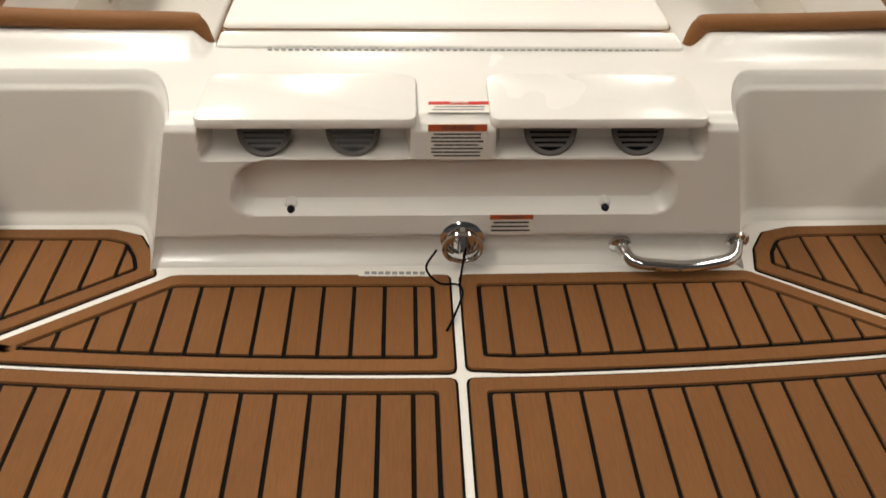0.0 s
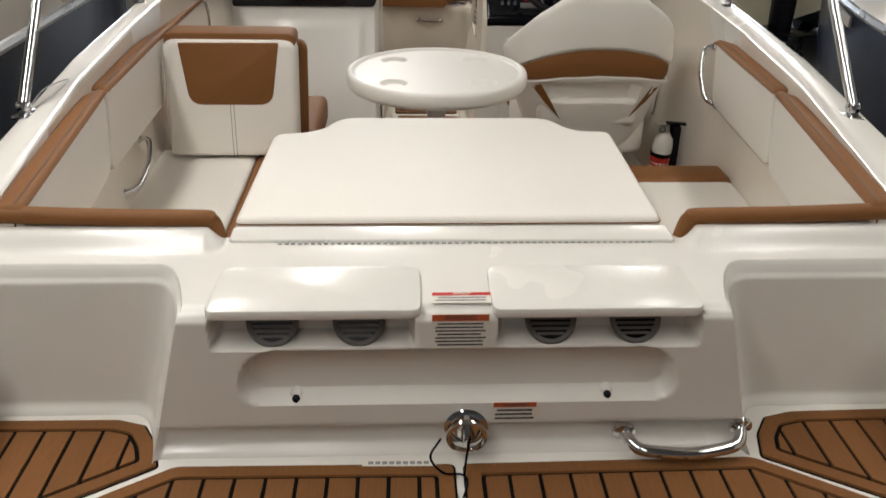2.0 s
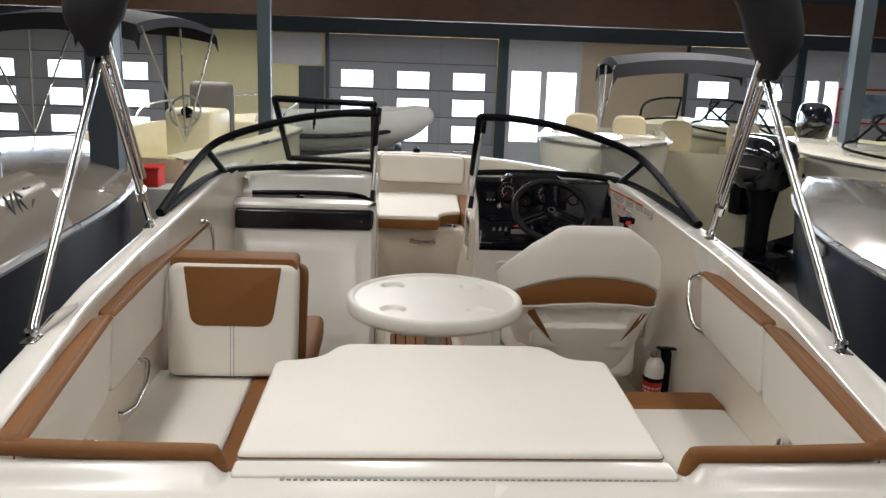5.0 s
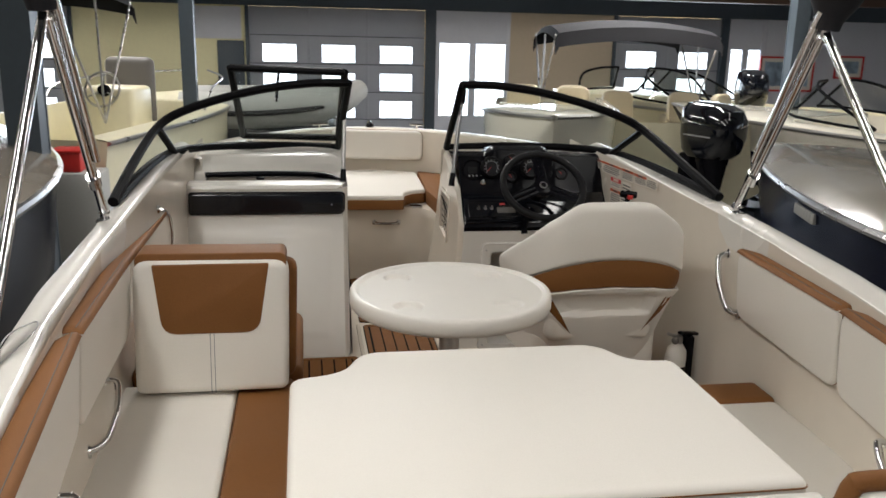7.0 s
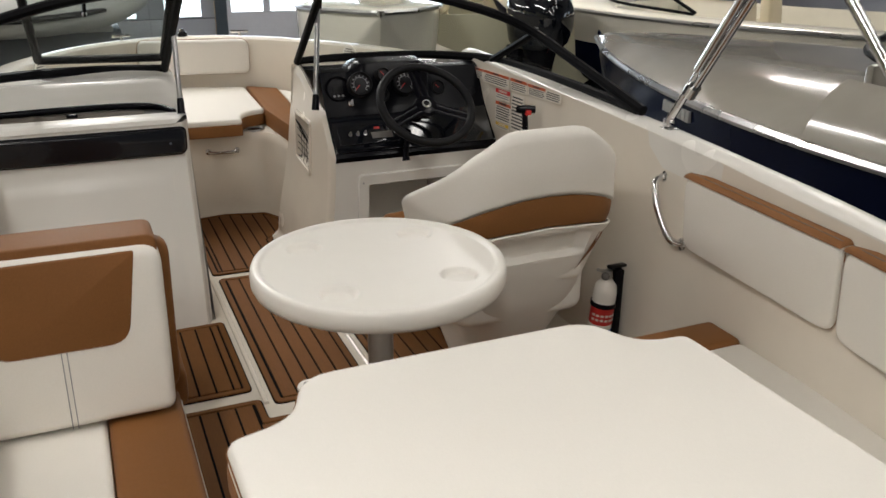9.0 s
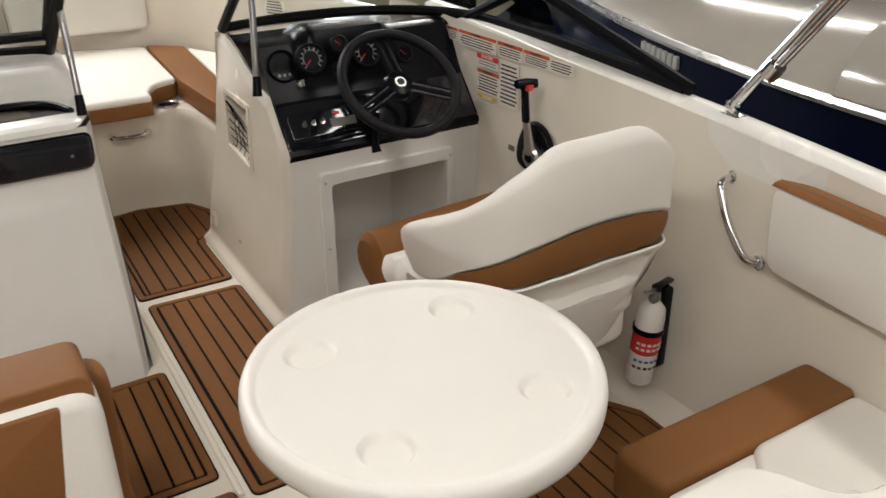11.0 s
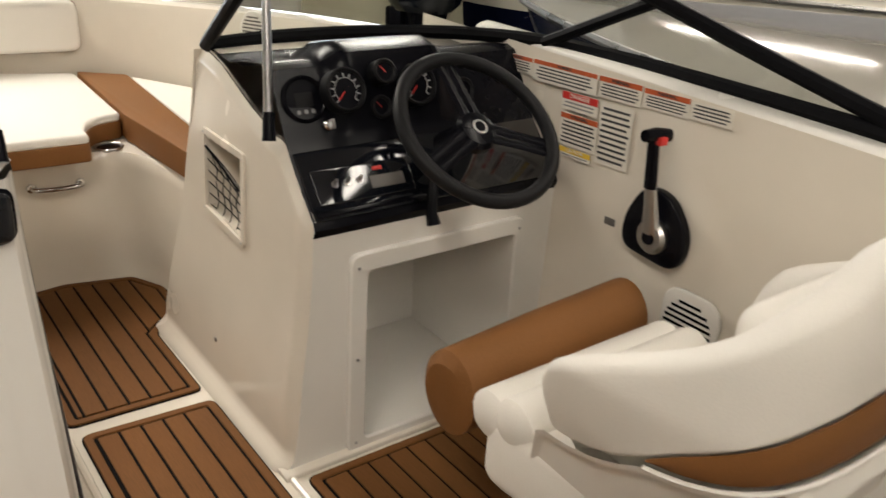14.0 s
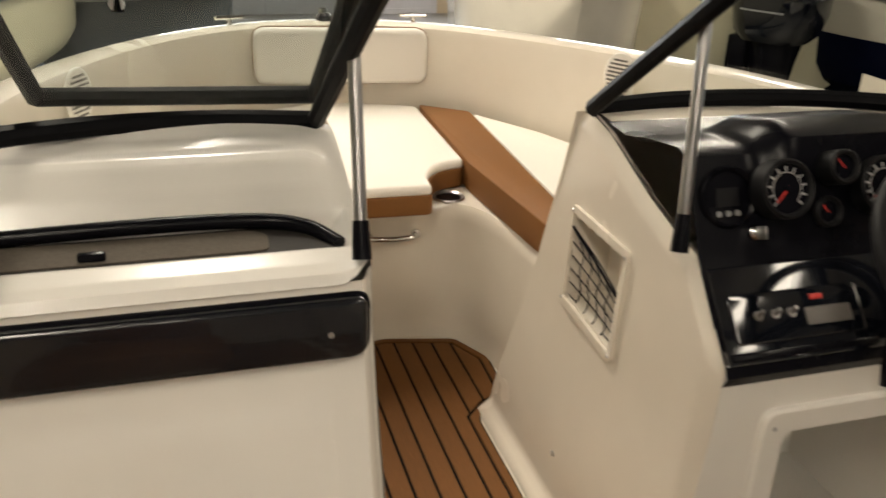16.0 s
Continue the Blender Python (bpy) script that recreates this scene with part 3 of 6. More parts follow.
def warning_label(x0, x1, z0, z1, head, material, m, lines, label, title):
    """A sticker in its own plane: x across, z up."""
    root = thing("warning_label", label, "label", "warning labels")
    part("sheet", moved(box(x0, x1, -0.0012, 0, z0, z1), m), PAPER, root)
    hh = (z1 - z0) * head
    part("header", moved(box(x0 + 0.001, x1 - 0.001, -0.0018, -0.001, z1 - hh, z1 - 0.001), m), material, root, title.lower() + " band")
    if title:
        lettering(title, hh * 0.85, m @ pose((x0 + x1) / 2, -0.0024, z1 - hh / 2, 90, 0, 0), PRINT if material is ORANGE else PAPER, root)
    for i in range(lines):
        z = z1 - hh - (z1 - z0 - hh) * (i + 0.8) / (lines + 0.8)
        t = (z1 - z0 - hh) / (lines + 0.8) * 0.42
        w = (x1 - x0) * (0.44 if i % 3 else 0.40)
        c = (x0 + x1) / 2
        part("print_line", moved(box(c - w, c + w * (0.9 if i % 2 else 1), -0.0018, -0.001, z - t / 2, z + t / 2), m), GREYPRINT if lines < 3 else PRINT, root)
    return root


warning_label(-0.053, 0.053, -0.036, 0.036, 0.2, ORANGE, pose(0.0, 1.6555, 0.690, -2, 0, 0), 7, "white and orange warning label between the vents", "WARNING")
warning_label(-0.056, 0.056, -0.016, 0.016, 0.3, RED, pose(0.004, 1.694, 0.7375, -82, 0, 0), 2, "white and red danger label above the warning label", "DANGER")
warning_label(-0.043, 0.043, -0.024, 0.024, 0.24, ORANGE, pose(0.110, 1.6555, 0.503, 0, 0, 0), 3, "small white and orange warning label near the tow ring", "WARNING")

# teak foam panels on the platform
PITCH = 0.0588
ZP = 0.399


def curve_edge(x):
    return 1.359 + 0.031 * (x / 0.8) ** 2 * 1.2


left_top = [(-0.009, 1.622), (-0.548, 1.628), (-0.86, 1.425)] + [(x, curve_edge(x) + 0.006) for x in grid(-0.84, -0.009, 8)]
teak_panel(left_top, ZP, 0.0584, "brown teak-look foam deck panel before the transom", -0.0765, 0.012)
right_top = [(0.013, curve_edge(0.02) + 0.012)] + [(x, curve_edge(x) + 0.006) for x in grid(0.1, 0.84, 7)] + [(0.90, 1.425), (0.588, 1.628), (0.013, 1.622)]
teak_panel(right_top, ZP, 0.0590, "brown teak-look foam deck panel before the transom", 0.0975, 0.012)
left_low = [(-0.92, 0.35), (-0.009, 0.35)] + [(x, curve_edge(x) - 0.010) for x in grid(-0.009, -0.93, 8)]
teak_panel(left_low, ZP, 0.0577, "brown teak-look foam panel on the swim platform", -0.083, 0.012)
right_low = [(0.013, 0.35), (0.94, 0.35)] + [(x, curve_edge(x) - 0.010) for x in grid(0.95, 0.013, 8)]
teak_panel(right_low, ZP, 0.0589, "brown teak-look foam panel on the swim platform", 0.0855, 0.012)
teak_panel([(-0.90, 1.425), (-0.585, 1.632), (-0.607, 1.70), (-0.640, 1.755), (-0.70, 1.775), (-0.985, 1.778), (-0.985, 1.40)], ZP, PITCH, "brown teak-look foam panel in a side pocket", -0.718, 0.006)
teak_panel([(0.94, 1.425), (1.01, 1.40), (1.01, 1.775), (0.728, 1.770), (0.664, 1.752), (0.630, 1.70), (0.612, 1.632)], ZP, PITCH, "brown teak-look foam panel in a side pocket", 0.6785, 0.006)

# ---- sun pad over the engine box ----
engine = thing("engine_box", "white engine box under the sun pad with hinged strip", "engine box")
part("body", box(-0.452, 0.475, 1.94, 2.70, -0.002, 0.685, 0.02), GEL, engine)
strip = prism(rounded([(-0.462, 1.905), (0.462, 1.895), (0.462, 1.968), (-0.462, 1.968)], 0.012), 0.742, 0.757, 0.005)
part("hinge_strip", strip, GEL, engine)
for k in range(58):
    x = -0.36 + k * 0.0134
    part("hinge_knuckle", box(x, x + 0.008, 1.8965 - 0.002, 1.903, 0.7492, 0.7523), RIBGREY, engine)
pad_plan = rounded([(-0.463, 1.985), (0.458, 1.985), (0.492, 2.645), (0.385, 2.652), (0.335, 2.79), (-0.292, 2.79), (-0.345, 2.645), (-0.466, 2.615)],
                   [0.02, 0.02, 0.035, 0.06, 0.06, 0.06, 0.06, 0.035], 6)


def tilted(b):
    for v in b.verts:
        v.co.z += 0.038 * (1 - (v.co.y - 1.985) / 0.8)
    return b


pad = thing("sun_pad", "white vinyl sun pad with caramel piping on the engine box", "sun pad")
part("cushion", tilted(prism(pad_plan, 0.672, 0.728, 0.016, 4)), VINYL, pad)
part("side_band", tilted(prism(offset_poly(pad_plan, -0.003), 0.645, 0.694, 0.006)), BROWN, pad, "caramel brown vinyl side band")
part("seam", tilted(tube([(*p, 0.7145) for p in offset_poly(pad_plan, -0.0005)] + [(*offset_poly(pad_plan, -0.0005)[0], 0.7145)], 0.0016, 6)), BROWN, pad)


# ---- cockpit seats and side cushions ----
def cap_z(y):
    return 0.822 + 0.006 * (y - 1.9)


def cushion_panel(side, y0, y1, z0, label, tail=0.0):
    """An upholstered side panel that follows the gunwale, with a flat brown top strip; tail: how far the strip runs on forward."""
    root = thing("side_cushion", label, "cushion", "side backrest cushions")
    z1 = cap_z(y1)
    plan = rounded([(y0, z0), (y1, z0 + 0.008), (y1, z1), (y0, cap_z(y0))], [0.05, 0.05, 0.012 if tail else 0.05, 0.012], 6)

    def lay(b):
        for v in b.verts:
            y, z, d = v.co.x, v.co.y, v.co.z
            x = half(INNER, y) + 0.030 + 0.02 * (1 - (z - z0) / (z1 - z0)) - d
            puff = 0.010 * sm(0, 0.08, y - y0) * sm(0, 0.08, y1 - y) * sm(0, 0.06, z - z0) * sm(0, 0.06, z1 - z)
            v.co = (cx(y) + side * (x - puff * (d > 0.02)), y, z)
        return b
    part("pad", lay(prism(plan, -0.02, 0.03, 0.012, 4)), VINYL, root)
    loop = offset_poly(plan, 0.001)
    part("piping", lay(tube([(*p, 0.014) for p in loop] + [(*loop[0], 0.014)], 0.0025, 6)), BROWN, root, "thin brown piping")
    end = y1 + tail

    def strip(u, v):
        w = 0.064 * (1 - 0.9 * sm(y1 - 0.25, end, u)) if tail else 0.064 * min(1.0, 0.35 + 10 * (end - u))
        a = half(INNER, u) - 0.004
        e = min((u - y0) / 0.012, (end - u) / 0.012, 1.0)
        h = 0.011 * max(1 - (2 * v - 1) ** 6, 0.0) * math.sqrt(max(e, 0.0)) + 0.004 * math.sin(math.pi * v)
        return (cx(u) + side * (a + w * v), u, cap_z(u) - 0.006 + h)
    part("top_strip", sheet(strip, [y0, y0 + 0.004, y0 + 0.012] + grid(y0 + 0.03, end - 0.03, 24) + [end - 0.012, end - 0.004, end], [0, 0.03, 0.08, 0.15] + grid(0.25, 0.75, 4) + [0.85, 0.92, 0.97, 1]), BROWN, root, "caramel brown vinyl top strip")
    part("stitch", tube([(cx(y) + side * (half(INNER, y) + 0.014), y, cap_z(y) + 0.0085) for y in grid(y0 + 0.01, y1 - 0.01, 20)], 0.0011, 5), GREYVINYL, root)
    return root


for s in (-1, 1):
    cushion_panel(s, 1.915, 2.712, 0.575, "long white vinyl side cushion with a caramel top strip")
cushion_panel(-1, 2.722, 3.36, 0.575, "white vinyl side cushion whose caramel strip runs on forward", 0.66)
cushion_panel(1, 2.722, 3.335, 0.590, "short white vinyl side cushion with a caramel top strip")

bench = thing("port_bench", "white and caramel vinyl bench along the port side", "bench seat")
part("base", box(-1.03, -0.475, 1.93, 3.36, -0.003, 0.33, 0.015), GEL, bench)
part("seat", box(-1.02, -0.648, 1.925, 3.40, 0.325, 0.40, 0.018, 4), VINYL, bench)
part("seat_edge", box(-0.646, -0.470, 1.925, 3.42, 0.325, 0.402, 0.018, 4), BROWN, bench, "caramel brown seat edge")
part("front_edge", box(-0.480, -0.466, 1.94, 3.40, 0.30, 0.375, 0.006), VINYL, bench)

star = thing("starboard_bench", "white vinyl bench with a caramel front band", "bench seat")
part("base", box(0.462, 1.02, 1.93, 3.13, -0.003, 0.33, 0.015), GEL, star)
part("front_band", box(0.437, 1.045, 3.03, 3.175, 0.30, 0.425, 0.022, 4), BROWN, star, "caramel brown front band")
part("seat", prism(rounded([(0.46, 1.93), (1.03, 1.93), (1.03, 2.42), (0.46, 2.42)], 0.03), 0.335, 0.418, 0.018, 4), VINYL, star)
part("seat", prism(rounded([(0.46, 2.425), (1.035, 2.425), (1.04, 3.035), (0.70, 3.035), (0.62, 2.95), (0.46, 2.93)], 0.03), 0.335, 0.418, 0.018, 4), VINYL, star)
part("seat_lid", prism(rounded([(0.44, 2.90), (0.66, 2.95), (0.70, 3.025), (0.44, 3.025)], 0.02), 0.335, 0.405, 0.012, 3), VINYL, star)

# port backrest: white with a caramel shield and a caramel front
back = thing("lounge_cushion", "white vinyl backrest with a caramel shield panel and caramel top", "backrest")


def back_face(poly, y0, y1, r, seg=4):
    b = prism(poly, y0, y1, r, seg)
    for v in b.verts:
        x, z, y = v.co.x, v.co.y, v.co.z
        v.co = (x, 3.30 + y + 0.05 * (z - 0.42) / 0.44, z)
    return b


part("pad", back_face(rounded([(-0.950, 0.412), (-0.485, 0.412), (-0.478, 0.825), (-0.948, 0.828)], [0.03, 0.03, 0.05, 0.05], 6), -0.015, 0.085, 0.022), VINYL, back)
part("shield", back_face(rounded([(-0.862, 0.603), (-0.572, 0.603), (-0.538, 0.818), (-0.888, 0.818)], [0.045, 0.045, 0.006, 0.006], 6), -0.0185, 0.03, 0.004, 2), BROWN, back, "caramel brown shield panel")
part("top_roll", back_face(rounded([(-0.940, 0.79), (-0.486, 0.79), (-0.484, 0.846), (-0.942, 0.848)], [0.006, 0.006, 0.045, 0.045], 6), 0.004, 0.125, 0.020), BROWN, back, "caramel brown top")
part("front_pad", back_face(rounded([(-0.952, 0.412), (-0.462, 0.412), (-0.452, 0.80), (-0.948, 0.82)], 0.04), 0.083, 0.15, 0.02), BROWN, back, "caramel brown front cushion")
for dx in (-0.006, 0.006):
    part("seam", back_face([(-0.715 + dx - 0.001, 0.415), (-0.715 + dx + 0.001, 0.415), (-0.715 + dx + 0.001, 0.602), (-0.715 + dx - 0.001, 0.602)], -0.0165, -0.01, 0), GREYPRINT, back)
fore = thing("port_lounge", "caramel and white lounge seat facing forward", "seat")
part("seat", box(-1.0, -0.44, 3.46, 4.05, 0.30, 0.42, 0.03, 4), BROWN, fore)
part("base", box(-1.0, -0.46, 3.45, 4.0, -0.003, 0.31, 0.01), GEL, fore)

grab_rail((1.082, 3.505, 0.775), (1.070, 3.372, 0.589), (-0.045, 0.012, 0), 0.011, "curved chrome grab handle on the cream side wall")
grab_rail((0.985, 2.43, 0.565), (0.975, 2.30, 0.455), (-0.045, 0.03, 0.03), 0.010, "chrome grab handle below the side cushion")
grab_rail((-0.985, 3.06, 0.565), (-0.985, 2.85, 0.455), (0.045, 0.02, 0.0), 0.010, "chrome grab handle below the port cushion")
grab_rail((-0.95, 2.45, 0.56), (-0.94, 2.30, 0.455), (0.045, 0.02, 0.0), 0.010, "chrome grab handle below the port cushion")
grab_rail((-0.985, 4.10, 0.83), (-0.985, 4.10, 0.64), (0.04, 0.0, 0.0), 0.009, "slim upright chrome grab handle by the port console")

# ---- cockpit table ----
TC = Vector((0.014, 3.212, 0))
TR, TZ = 0.305, 0.762
table = thing("cockpit_table", "round white moulded cocktail table with four cup recesses", "table")
cups = [(TC.x + a * 0.1475, TC.y + b * 0.1475) for a in (-1, 1) for b in (-1, 1)]
rs = grid(0.0, 0.277, 90) + [0.281, 0.284, 0.287, 0.291, 0.296, 0.302, 0.3065, 0.3095, 0.311, 0.310, 0.305, 0.295, 0.277, 0.2]
zs_rim = [0.0002, 0.002, 0.005, 0.0075, 0.008, 0.007, 0.004, -0.003, -0.014, -0.032, -0.043, -0.049, -0.051, -0.051]


def table_point(a, i):
    r = rs[i]
    x, y = TC.x + r * math.cos(a), TC.y + r * math.sin(a)
    z = TZ - 0.008
    if i > 90:
        z += zs_rim[i - 91]
    else:
        d = min(math.hypot(x - p, y - q) for p, q in cups)
        z -= 0.014 * (1 - sm(0.034, 0.047, d))
    return (x, y, z)


part("tabletop", sheet(table_point, grid(0, 2 * math.pi, 300), range(len(rs))), TABLETOP, table)
part("pedestal", moved(lathe([(0.032, 0.0), (0.032, 0.725)], 24), Matrix.Translation(TC)), STEEL, table, "steel pedestal")
part("foot", moved(lathe([(0.09, 0.0), (0.088, 0.008), (0.05, 0.014), (0.034, 0.05)], 28), Matrix.Translation(TC)), STEEL, table)
part("bracket", moved(lathe([(0.11, 0.71), (0.11, 0.724)], 28), Matrix.Translation(TC)), BLACK, table)

# ---- port console with glove box ----
TRAYGREY = mat("tray_carpet", (0.115, 0.098, 0.08), 0.85, grain=0.2, scale=160, bump=0.25, spec=0.15)
TRAYBLACK = mat("tray_rubber", (0.030, 0.027, 0.024), 0.7, grain=0.15, scale=120, bump=0.15, spec=0.2)
PX1 = -0.222
port = thing("port_console", "grey-white moulded port console with a carbon glove box", "console")


def port_face(x, z):
    """The aft face leans forward as it rises."""
    return 4.575 + 0.195 * sm(0.0, 0.80, z) * 0.95


def port_sheet(u, v):
    z = v
    x = -1.04 + u * (PX1 + 1.04)
    y = port_face(x, z)
    y += 0.05 * (1 - sm(0.0, 0.03, 1.0 - u)) * 1.0
    y -= 0.010 * dent(x, z, -0.92, -0.30, 0.10, 0.60, 0.02) * 0.6
    return (x, y, z)


part("aft_face", sheet(port_sheet, [0] + grid(0.06, 0.94, 60) + [0.955, 0.97, 0.98, 0.988, 0.994, 1.0], grid(-0.003, 0.79, 44)), GEL, port)
def port_side(u, v):
    y0 = port_face(0, v * 0.79) + 0.048
    y = y0 + u * (5.44 - y0)
    return (PX1 + 0.012 * (1 - v) ** 2, y, v * (0.792 + 0.02 * sm(4.80, 4.84, y) + 0.10 * sm(4.82, 5.18, y)))


part("side_face", sheet(port_side, grid(0, 1, 24), grid(-0.004, 1, 16)), GEL, port)


def shelf(u, v):
    """The moulded top: lip, pocket, back slope and cowl up to the windscreen."""
    prof = [(4.757, 0.787), (4.766, 0.803), (4.79, 0.812), (4.835, 0.816), (4.845, 0.810), (4.85, 0.785), (4.942, 0.785), (4.952, 0.832), (4.985, 0.872), (5.025, 0.904), (5.045, 0.913), (5.09, 0.911), (5.14, 0.918), (5.17, 0.934), (5.20, 0.936)]
    x = -1.04 + u * (PX1 + 1.04)
    i = min(int(v), len(prof) - 2)
    f = v - i
    y = prof[i][0] * (1 - f) + prof[i + 1][0] * f
    z = prof[i][1] * (1 - f) + prof[i + 1][1] * f
    y += 0.045 * (1 - sm(0, 0.035, 1.0 - u)) * sm(4.86, 4.77, y)
    edge = sm(0.985, 0.93, u) * sm(0.0, 0.13, u)
    zr = 0.812 + 0.10 * sm(4.82, 5.18, y)
    if z > zr:
        edge = sm(1.0, 0.91, u)
    return (x, y, z * edge + zr * (1 - edge))


part("top_shelf", sheet(shelf, grid(0, 1, 48), grid(0, 13.99, 70)), GEL, port)
tray = part("tray_edge", tube(smooth_line([(-0.90, 4.945, 0.824), (-0.60, 4.947, 0.830), (-0.40, 4.944, 0.828), (-0.31, 4.915, 0.822), (-0.264, 4.855, 0.812)], 6), 0.013, 10), BLACK, port, "black tray trim")
part("tray_liner", prism(rounded([(-0.89, 4.842), (-0.262, 4.842), (-0.30, 4.915), (-0.38, 4.952), (-0.89, 4.955)], 0.02), 0.786, 0.8125), TRAYBLACK, port, "dark tray liner")
part("tray_floor", prism(rounded([(-0.88, 4.850), (-0.375, 4.850), (-0.372, 4.915), (-0.40, 4.935), (-0.88, 4.938)], 0.016), 0.8125, 0.8150, 0.001), TRAYGREY, port, "taupe tray floor")
part("tray_latch", box(-0.655, -0.615, 4.856, 4.872, 0.814, 0.828, 0.004), BLACK, port)
gp = rounded([(-0.955, 0.672), (-0.243, 0.672), (-0.240, 0.768), (-0.955, 0.768)], [0.012, 0.028, 0.02, 0.012])
b = prism(gp, 0, 0.024, 0.008, 3)
for v in b.verts:
    x, z, d = v.co.x, v.co.y, v.co.z
    v.co = (x, port_face(x, z) + 0.006 - d - 0.0, z)
part("glove_box_lid", b, CARBON, port, "black carbon-look glove box lid")
b = prism(offset_poly(gp, -0.006), 0, 0.012, 0.004, 2)
for v in b.verts:
    v.co = (v.co.x, port_face(v.co.x, v.co.y) + 0.008 - v.co.z, v.co.y)
part("glove_box_trim", b, BLACK, port, "black rim")
latch_m = pose(-0.30, port_face(0, 0.715) - 0.018, 0.715, 78, 0, 0)
part("latch", moved(lathe([(0.006, 0), (0.005, 0.003)], 12), latch_m), CHROME, port)
b = box(-0.80, -0.30, -0.004, 0.004, 0.16, 0.54, 0.003)
for v in b.verts:
    v.co.y += port_face(0, v.co.z) + 0.002
part("door_panel", b, GEL, port)

# ---- helm console ----
helm = thing("helm_console", "white moulded helm console with storage cave below the dash", "console")
HX0, HX1 = 0.288, 1.05


def side_x(z):
    return 0.215 + 0.035 * sm(0, 0.05, z) + 0.045 * sm(0.05, 0.55, z) + 0.012 * sm(0.5, 0.9, z)


top_line = [(4.612, 0.642), (4.735, 0.785), (4.80, 0.800), (4.90, 0.832), (5.0, 0.872), (5.08, 0.903), (5.17, 0.922), (5.21, 0.915)]
fwd = [(0.0, 5.48), (0.10, 5.455), (0.555, 5.325), (0.9, 5.215), (0.93, 5.205)]


def helm_top(y):
    return float(np.interp(y, [p[0] for p in top_line], [p[1] for p in top_line]))


def helm_side(u, v):
    yt = 4.612 + u * (5.21 - 4.612)
    zt = helm_top(yt)
    z = zt * v
    yf = lerp_table(fwd, z)
    y = 4.612 + u * (yf - 4.612)
    round_x = 0.022 * (1 - sm(0, 0.05, u)) ** 2
    return (side_x(z) + round_x + 0.018 * sm(0.965, 1.0, v), y, z)


b = sheet(helm_side, [0, 0.012, 0.025, 0.05] + grid(0.08, 1, 80), grid(0, 0.94, 70) + [0.955, 0.97, 0.985, 1.0])
hole = [f for f in b.faces if 4.938 < f.calc_center_median().y < 5.158 and 0.494 + 0.08 * (f.calc_center_median().y - 4.938) < f.calc_center_median().z < 0.698]
bmesh.ops.delete(b, geom=hole, context="FACES")
part("side_panel", b, LINER, helm)
part("side_inner", sheet(lambda u, v: (0.322, 4.66 + u * 0.55, helm_top(4.66 + u * 0.55) * v - 0.002), grid(0, 1, 10), grid(0.9, 1, 3)), BLACK, helm)
part("side_rim", sheet(lambda u, v: (side_x(0.9) + 0.018 + v * (0.324 - side_x(0.9) - 0.018), 4.612 + u * 0.598, helm_top(4.612 + u * 0.598) + 0.001), grid(0, 1, 30), [0, 0.5, 1]), LINER, helm)
# aft face with an opening
b = bmesh.new()
xs, zs = [0.3, 0.452, 0.908, 1.06], [0.0, 0.03, 0.12, 0.25, 0.38, 0.505, 0.645]
vv = [[b.verts.new((x if k else side_x(z) + 0.021, 4.612, z)) for k, x in enumerate(xs)] for z in zs]
for r in range(6):
    for c in range(3):
        if not (c == 1 and 1 <= r <= 4):
            b.faces.new((vv[r][c], vv[r][c + 1], vv[r + 1][c + 1], vv[r + 1][c]))
part("aft_panel", b, GEL, helm, smooth=False)
b = bmesh.new()
o = [(0.452, 0.03), (0.908, 0.03), (0.908, 0.505), (0.452, 0.505)]
i2 = [(0.49, 0.05), (0.90, 0.05), (0.90, 0.48), (0.49, 0.48)]
f0 = [b.verts.new((x, 4.612, z)) for x, z in o]
f1 = [b.verts.new((x, 5.05, z)) for x, z in i2]
for k in range(4):
    b.faces.new((f0[k], f0[(k + 1) % 4], f1[(k + 1) % 4], f1[k]))
b.faces.new(f1)
part("cave", b, GEL, helm, smooth=False)
ringp, ringi = rounded([(0.402, -0.0), (0.935, -0.0), (0.932, 0.548), (0.408, 0.548)], 0.03, 6), rounded([(0.452, 0.035), (0.905, 0.035), (0.903, 0.500), (0.455, 0.500)], 0.015, 6)
b = bmesh.new()
rows = []
for poly, y in ((ringp, 4.612), (ringp, 4.603), (offset_poly(ringp, 0.004), 4.598), (offset_poly(ringi, -0.004), 4.598), (ringi, 4.603), (ringi, 4.63)):
    rows.append([b.verts.new((p[0], y, p[1])) for p in poly])
for r0, r1 in zip(rows, rows[1:]):
    for k in range(len(r0)):
        b.faces.new((r0[k], r0[(k + 1) % len(r0)], r1[(k + 1) % len(r0)], r1[k]))
part("cave_rim", b, GEL, helm, "white screwed-on rim")
for x, z in ((0.430, 0.513), (0.915, 0.517), (0.425, 0.03), (0.915, 0.03), (0.428, 0.27)):
    part("screw", moved(lathe([(0.005, 0), (0.004, 0.003)], 10), pose(x, 4.599, z, 90, 0, 0)), STEEL, helm)
part("plinth", box(0.225, 1.0, 4.585, 5.45, -0.003, 0.012, 0.004), LINER, helm)
part("button", moved(lathe([(0.008, 0), (0.006, 0.003)], 12), pose(side_x(0.151) - 0.001, 5.067, 0.151, 0, -90, 0)), STEEL, helm)

# net pocket in the console side
pocket = thing("net_pocket", "framed storage pocket with black elastic netting", "storage pocket")
pp = rounded([(4.920, 0.468), (5.180, 0.490), (5.178, 0.722), (4.914, 0.716)], 0.02)


def on_side(b, lift=0.0):
    for v in b.verts:
        y, z, d = v.co.x, v.co.y, v.co.z
        v.co = (side_x(z) - d - lift, y, z)
    return b


